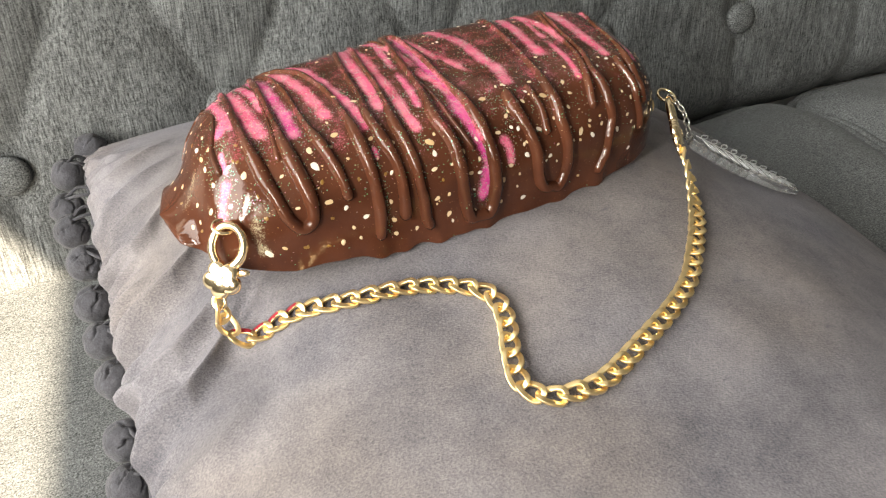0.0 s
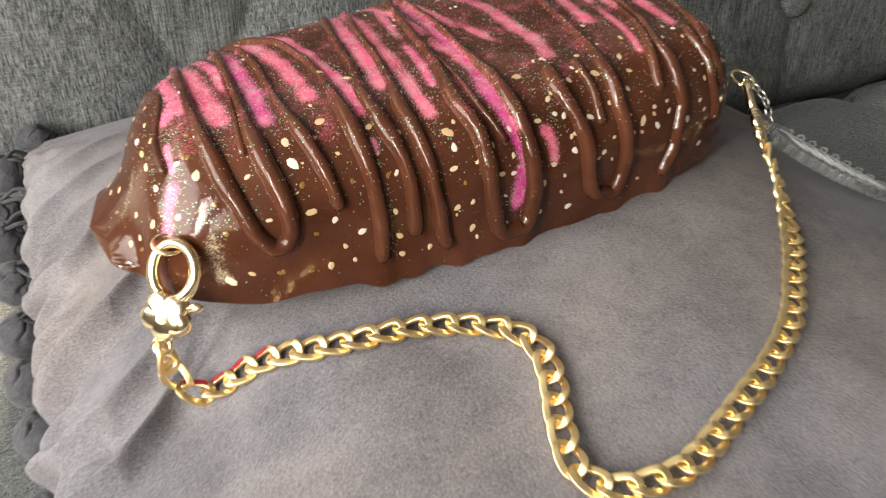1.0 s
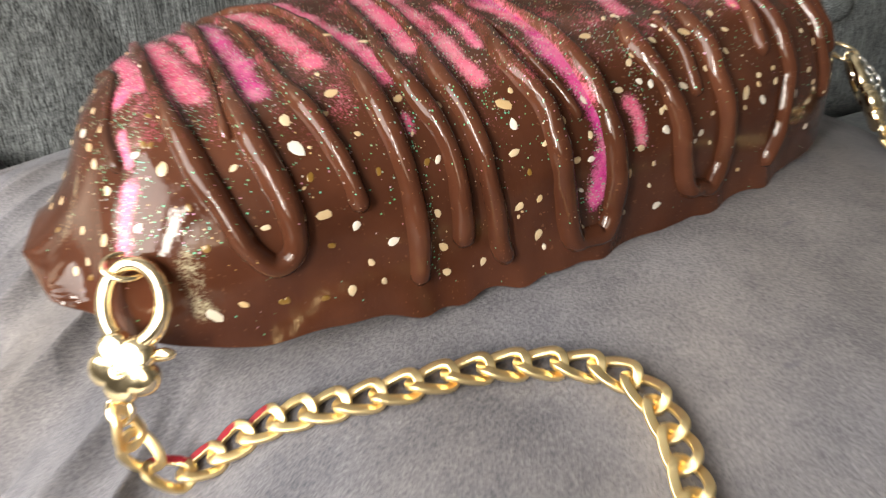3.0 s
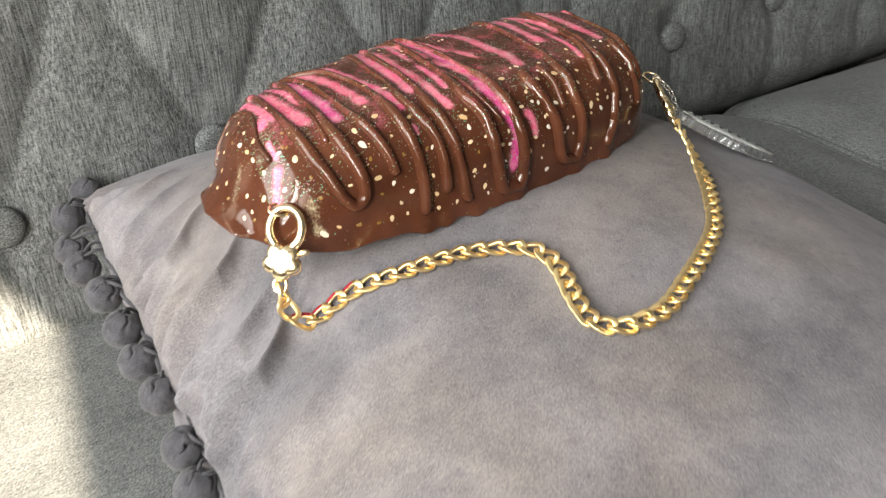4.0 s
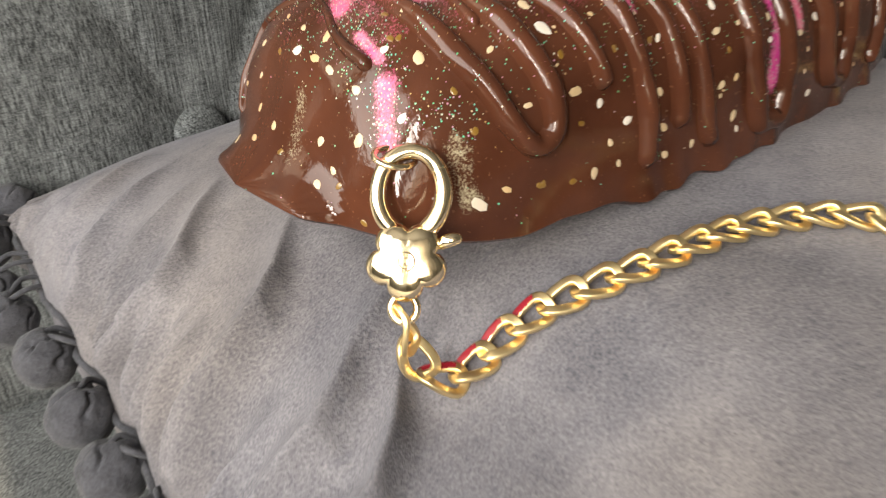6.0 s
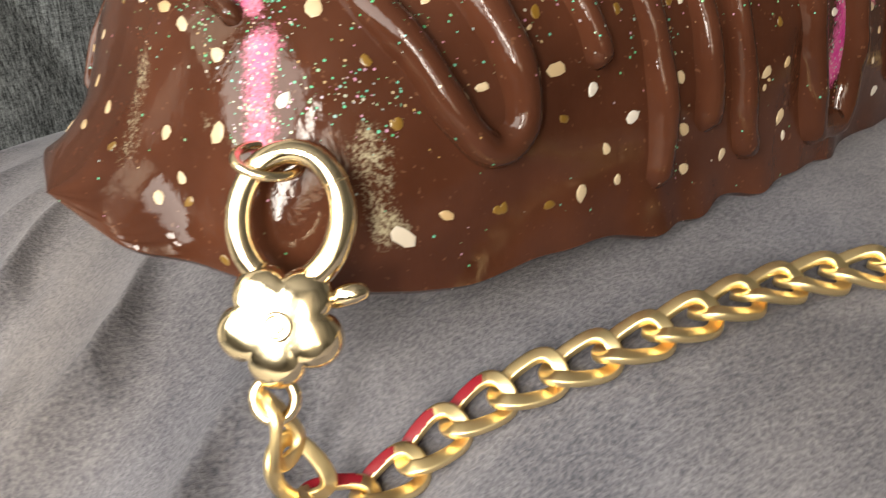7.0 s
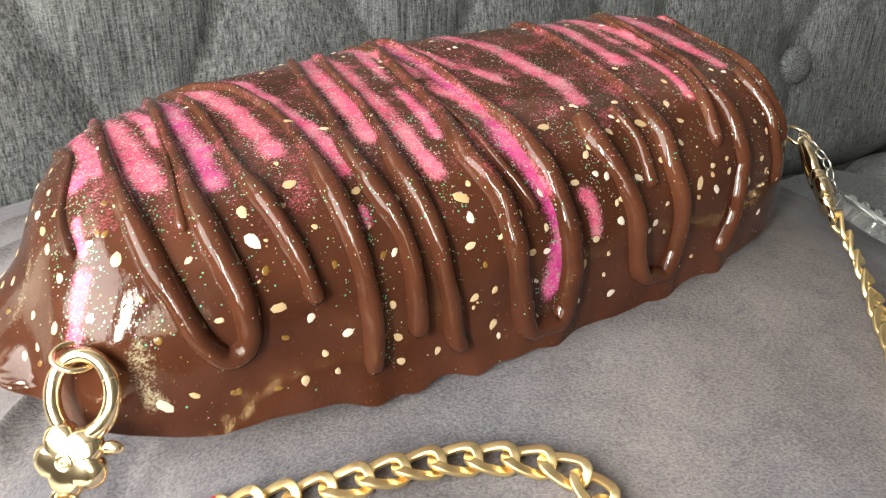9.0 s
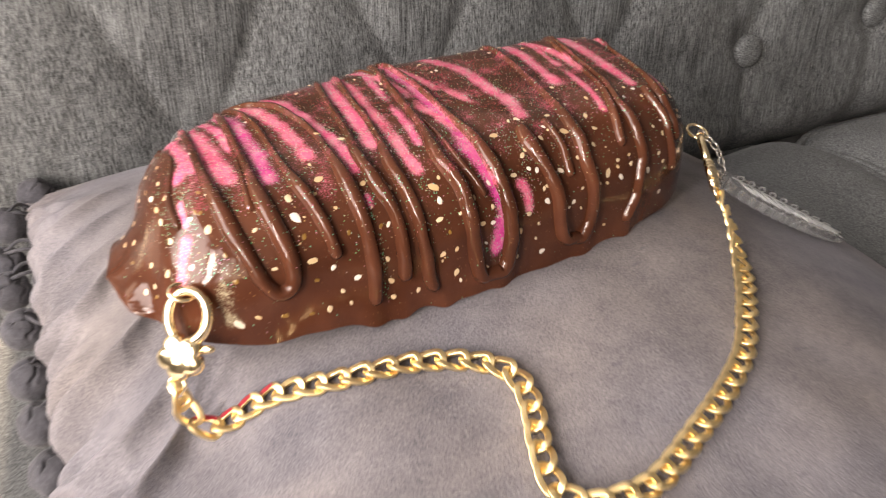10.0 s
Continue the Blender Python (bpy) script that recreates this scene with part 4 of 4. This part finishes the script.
set_in = []
for k, (x, phi, size) in enumerate(NUTS):
    p = bag_point(max(x / 1000, BX0 + 0.001), phi)
    if all((p - q).length > 0.0042 for q in set_in):
        set_in.append(p)
        nut(x, phi, size, NUT_SHAPES[k % 7])
GOLD_SHAPES = golden_shapes()
for k, (x, phi, size) in enumerate(GOLDEN):
    nut(x, phi, size, GOLD_SHAPES[k % 3])
rnd = random.Random(5)
for k in range(46):
    nut(rnd.uniform(205, 306), rnd.uniform(8, 74), rnd.uniform(1.5, 2.5), NUT_SHAPES[k % 7])
for k in range(70):
    nut(rnd.uniform(70, 304), rnd.uniform(72, 150), rnd.uniform(1.2, 2.4), NUT_SHAPES[k % 7])
for k in range(14):
    nut(rnd.uniform(70, 306), rnd.uniform(5, 70), rnd.uniform(0.8, 1.5), NUT_SHAPES[k % 7])


# ---- the chain strap with its two clasps ----
def link_mesh(long, wide, bar, thick, twist):
    """One curb link: a flattened oval bar, twisted so that it locks with the next."""
    n, rows = 36, []
    for i in range(n):
        a = 2 * math.pi * i / n
        ca, sa = math.cos(a), math.sin(a)
        c = Vector(((long / 2 - bar / 2) * math.copysign(abs(ca) ** 0.85, ca), (wide / 2 - bar / 2) * math.copysign(abs(sa) ** 0.85, sa), twist * math.sin(2 * a)))
        out = Vector((ca * wide, sa * long, 0)).normalized()
        row = []
        for j in range(14):
            c2, s2 = math.cos(2 * math.pi * j / 14), math.sin(2 * math.pi * j / 14)
            u, v = math.copysign(abs(c2) ** 0.3, c2), math.copysign(abs(s2) ** 0.3, s2)
            row.append(c + out * (u * bar / 2) + Vector((0, 0, v * thick / 2)))
        rows.append(row)
    bm = grid(rows, close_u=True, close_v=True)
    bmesh.ops.recalc_face_normals(bm, faces=bm.faces)
    me = bpy.data.meshes.new("link")
    bm.to_mesh(me)
    bm.free()
    me.materials.append(BRUSHED)
    me.polygons.foreach_set("use_smooth", [True] * len(me.polygons))
    me.set_sharp_from_angle(angle=radians(50))
    return me


def ring_bm(radius_x, radius_y, r, at=Vector(), n=40, sides=12):
    rows = []
    for i in range(n):
        a = 2 * math.pi * i / n
        c = at + Vector((radius_x * math.cos(a), radius_y * math.sin(a), 0))
        out = Vector((math.cos(a) / radius_x, math.sin(a) / radius_y, 0)).normalized()
        rows.append([c + out * (r * math.cos(k)) + Vector((0, 0, r * math.sin(k))) for k in (2 * math.pi * j / sides for j in range(sides))])
    bm = grid(rows, close_u=True, close_v=True)
    bmesh.ops.recalc_face_normals(bm, faces=bm.faces)
    return bm


def put(name, bm, mat, parent, m, label=""):
    bm.transform(m)
    return part(name, bm, mat, parent, label)


def axes(at, up, facing):
    """A pose with y along up and z near facing."""
    y = Vector(up).normalized()
    z = Vector(facing)
    z = (z - y * z.dot(y)).normalized()
    x = y.cross(z)
    return Matrix.Translation(at) @ Matrix((x, y, z)).transposed().to_4x4()


strap = thing("chain_strap", (0.19, 0.30, pillow_top(0.19, 0.30)), "gold curb-chain strap with flower clasps, curving over the pillow", "chain strap")


def clasp(m):
    """A spring clasp: oval claw with a gate, flower-shaped body, lever and swivel ring."""
    hull = []
    n, R = 80, 0.0084
    for s, h in ((0.05, 0.0036), (0.3, 0.00352), (0.55, 0.00335), (0.75, 0.00305), (0.88, 0.0024), (0.96, 0.0014), (1.0, 0.0), (0.96, -0.0013), (0.85, -0.0020), (0.05, -0.0022)):
        row = []
        for k in range(n):
            a = 2 * math.pi * k / n
            lobe = abs(math.cos(2.5 * (a + math.pi / 2)))
            r = R * (1.03 + s * s * (0.30 * lobe ** 0.7 - 0.16))
            row.append(Vector((s * r * math.cos(a), s * r * math.sin(a), h)))
        hull.append(row)
    bm = grid(hull, close_v=True, flip=True)
    bm.verts.ensure_lookup_table()
    bm.faces.new([bm.verts[k] for k in range(n)])
    bm.faces.new([bm.verts[9 * n + k] for k in range(n)][::-1])
    bmesh.ops.recalc_face_normals(bm, faces=bm.faces)
    body_ = put("clasp", bm, GOLD, strap, m, "polished gold flower-shaped clasp body")
    arc = [Vector((0.0077 * math.sin(a), 0.0158 - 0.0098 * math.cos(a), 0)) for a in (radians(d) for d in range(30, 331, 6))]
    thick = [0.0019 + 0.0004 * math.cos(math.pi * i / (len(arc) - 1)) ** 2 for i in range(len(arc))]
    put("claw", tube(arc[:34], thick[:34], 14, up=Vector((0, 0, 1))), GOLD, body_, m)
    put("gate", tube(arc[33:], [t * 0.93 for t in thick[33:]], 14, up=Vector((0, 0, 1))), GOLD, body_, m, "hinged gold gate of the claw")
    for at in (33, 16):
        put("hinge_ring", ring_bm(0.0020, 0.0020, 0.00022, Vector(), 24, 6), GOLD, body_, m @ axes(arc[at], (0, 0, 1), arc[at + 1] - arc[at - 1]))
    put("boss", ring_bm(0.0019, 0.0019, 0.00045, Vector((0, 0, 0.0036)), 28, 8), GOLD, body_, m)
    put("rivet", ring_bm(0.0007, 0.0007, 0.00035, Vector((0, 0, 0.0037)), 18, 8), GOLD, body_, m)
    put("lever", tube(spline([(0.0072, 0.0038, 0.0), (0.0092, 0.0052, 0.0006), (0.0112, 0.0058, 0.0006), (0.0124, 0.0056, 0.0002)], 12), [0.0010, 0.0013, 0.0014, 0.0016, 0.0017, 0.0017, 0.0017, 0.0017, 0.0016, 0.0014, 0.0012, 0.0008], 10, flat=0.8), GOLD, body_, m, "small gold thumb lever")
    put("swivel_ring", ring_bm(0.0031, 0.0033, 0.00095, Vector((0, -0.0112, 0)), 30, 10), GOLD, body_, m)
    return body_


CL = Vector((0.052, 0.359, 0.641))
clasp(axes(CL, (0.009, 0.008, 0.024), (-0.49, -0.69, 0.52)))
CR_UP = Vector((0.016, 0.038, 0.013)).normalized()
CR = Vector((0.3195, 0.390, 0.6425))
clasp(axes(CR, CR_UP, (0.74, -0.52, 0.36)))

# the chain: from the left clasp down to the pillow, in an S over it, and up to the right clasp
LAY = [(0.0645, 0.3503), (0.0770, 0.3488), (0.0875, 0.3443), (0.1010, 0.3373), (0.1146, 0.3335), (0.1295, 0.3313), (0.1430, 0.3278), (0.1535, 0.3228), (0.1620, 0.3168), (0.1665, 0.3078), (0.1660, 0.2958), (0.1632, 0.2863), (0.1595, 0.2766), (0.1570, 0.2673), (0.1555, 0.2608), (0.1562, 0.2553), (0.1620, 0.2478), (0.1740, 0.2450), (0.1905, 0.2470), (0.2175, 0.2608), (0.2417, 0.2748), (0.2625, 0.2903), (0.2775, 0.3073), (0.2920, 0.3253), (0.3030, 0.3423)]
run = [CL - Vector((0.009, 0.008, 0.024)).normalized() * 0.0125, Vector((0.0496, 0.3555, 0.6175)), Vector((0.0569, 0.3515, max(0.6085, pillow_top(0.0569, 0.3515) + 0.003)))]
run += [Vector((x, y, pillow_top(x, y) + 0.0030)) for x, y in LAY]
run += [Vector((0.3165, 0.372, 0.634)), CR - CR_UP * 0.0140]
LINK = link_mesh(0.0144, 0.0097, 0.0025, 0.0016, 0.0014)
# links whose outer edge is coloured to carry the red reflection
RED_LINK = link_mesh(0.0144, 0.0097, 0.0025, 0.0016, 0.0014)
RED_LINK.materials.append(RED_REFLECTION)
for face in RED_LINK.polygons:
    c = face.center
    if c.y > 0.0026 and -0.0065 < c.x < 0.0030:
        face.material_index = 1
fine = spline(run, 400)
span = sum((b - a).length for a, b in zip(fine, fine[1:]))
COUNT = round(span / 0.0094)
middle = spline(run, 2 * COUNT + 1)[1::2]
for k, p in enumerate(middle):
    a, b = middle[max(k - 1, 0)], middle[min(k + 1, COUNT - 1)]
    t = (b - a).normalized()
    e = 0.004
    up = Vector((pillow_top(p.x - e, p.y) - pillow_top(p.x + e, p.y), pillow_top(p.x, p.y - e) - pillow_top(p.x, p.y + e), 2 * e)).normalized()
    if k < 2:
        up = Vector(((0.75, -0.55, 0.2), (-0.2, -0.75, 0.6))[k])
        up = (up - t * up.dot(t)).normalized()
    roll = 0 if k < 2 else random.uniform(-4, 4) + 3
    rest = COUNT - 1 - k
    if rest < 5:
        roll += 45 * min(1.0, 1.4 * (1 - rest / 5))
    side = up.cross(t).normalized()
    m = Matrix.Translation(p) @ Matrix((t, side, t.cross(side))).transposed().to_4x4() @ Matrix.Rotation(radians(roll), 4, "X")
    mesh_part("link", RED_LINK if 1 < k < 6 else LINK, BRUSHED, strap, "gold link with a red reflection painted on its edge" if 1 < k < 6 else "", smooth=False, m=m)

# rings that hold the strap, at the two ends of the bag
put("ring", ring_bm(0.0050, 0.0042, 0.0008, Vector(), 32, 10), GOLD, bag, axes((0.0575, 0.3700, 0.6620), (0.2, 1, 0.25), (0.15, -0.30, 1)), "thin gold jump ring")
put("ring", ring_bm(0.0058, 0.0046, 0.0008, Vector(), 32, 10), GOLD, bag, axes((0.3285, 0.4160, 0.6530), (1, 0.3, 0.1), (0, -0.3, 1)), "thin gold jump ring")

knob = []
for r, h in ((0.0046, 0.0), (0.0046, 0.0012), (0.0038, 0.0024), (0.0022, 0.0031), (0.0003, 0.0033)):
    knob.append([Vector((r * math.cos(a), r * math.sin(a), h)) for a in (2 * math.pi * k / 24 for k in range(24))])
bm = grid(knob, close_v=True)
bmesh.ops.recalc_face_normals(bm, faces=bm.faces)
end = bag_point(BX1 - 0.0015, 60)
put("end_stud", bm, BRUSHED, bag, axes((end.x - 0.0008, 0.4185, 0.6475), (0, 0.2, 1), (1, -0.25, 0.1)), "small gold stud that holds the ring")

# ---- the feather charm ----
charm = thing("feather_charm", (0.412, 0.378, pillow_top(0.412, 0.378)), "clear acrylic feather charm on a silver chain", "bag charm")
FB, FT = Vector((0.3345, 0.396, 0.6335)), Vector((0.413, 0.378, pillow_top(0.413, 0.378) + 0.004))
fm = axes(FB, FT - FB, (0.22, -0.12, 1.0))
LONG = (FT - FB).length


def leaf(s):
    """Half width of the feather at s of its length."""
    return 0.0112 * math.sin(math.pi * (0.05 + 0.945 * s) ** 0.66) ** 0.80 + 0.0004


# a thick plate whose sides are cut into upright flutes
STEPS = 180
rows = []
for i in range(STEPS + 1):
    s = i / STEPS
    flute = abs(math.sin(math.pi * s * 13)) ** 0.6
    w = leaf(s) * (0.86 + 0.14 * flute)
    h = 0.0029 * min(1.0, 0.35 + w / 0.008)
    row = [(-w, -h), (0, -h), (w, -h), (w, h - 0.0007), (w - 0.0007 * min(1, w / 0.003), h), (0, h + 0.0004), (-w + 0.0007 * min(1, w / 0.003), h), (-w, h - 0.0007)]
    rows.append([Vector((x, LONG * s, z)) for x, z in row])
bm = grid(rows, close_v=True)
bm.verts.ensure_lookup_table()
bm.faces.new([bm.verts[k] for k in range(8)])
bm.faces.new([bm.verts[STEPS * 8 + k] for k in range(8)])
bmesh.ops.recalc_face_normals(bm, faces=bm.faces)
bm.transform(fm)
part("feather", bm, ACRYLIC, charm, "thick clear acrylic feather with fluted sides", smooth=False)
# barbs engraved in the top: slender loops that slant away from the middle on both sides
for k in range(9):
    for side in (-1, 1):
        y0 = LONG * (0.08 + 0.088 * k)
        reach = 0.80 * leaf(min(y0 / LONG + 0.09, 0.97))
        loop = [fm @ Vector((side * (0.0006 + reach * f + 0.0011 * math.sin(math.pi * f) * g), y0 + 0.0092 * f - 0.0012 * math.sin(math.pi * f) * g, 0.0033)) for g, fs in ((1, (0, 0.25, 0.5, 0.75, 1)), (-1, (0.75, 0.5, 0.25))) for f in fs]
        part("barb", tube(loop, 0.00032, 6, closed=True), FROST, charm, "frosted engraved barb")
part("rib", tube(spline([fm @ Vector((0, LONG * w, 0.0033)) for w in (0.03, 0.3, 0.6, 0.94)], 20), 0.0005, 8), FROST, charm, "frosted middle rib")
LOOP = [Vector((0.3305, 0.4140, 0.6525)), Vector((0.3335, 0.4085, 0.6490)), Vector((0.3340, 0.4020, 0.6445)), FB + Vector((0.0005, 0.001, 0.0005))]
bits = spline(LOOP, 7)
for k, p in enumerate(bits):
    t = (bits[min(k + 1, 6)] - bits[max(k - 1, 0)]).normalized()
    m = axes(p, t, (1, 0.2, 0.3) if k % 2 else (0, -0.5, 1))
    put("small_link", ring_bm(0.0017, 0.0024, 0.00048, Vector(), 20, 8), SILVER, charm, m, "small silver link")
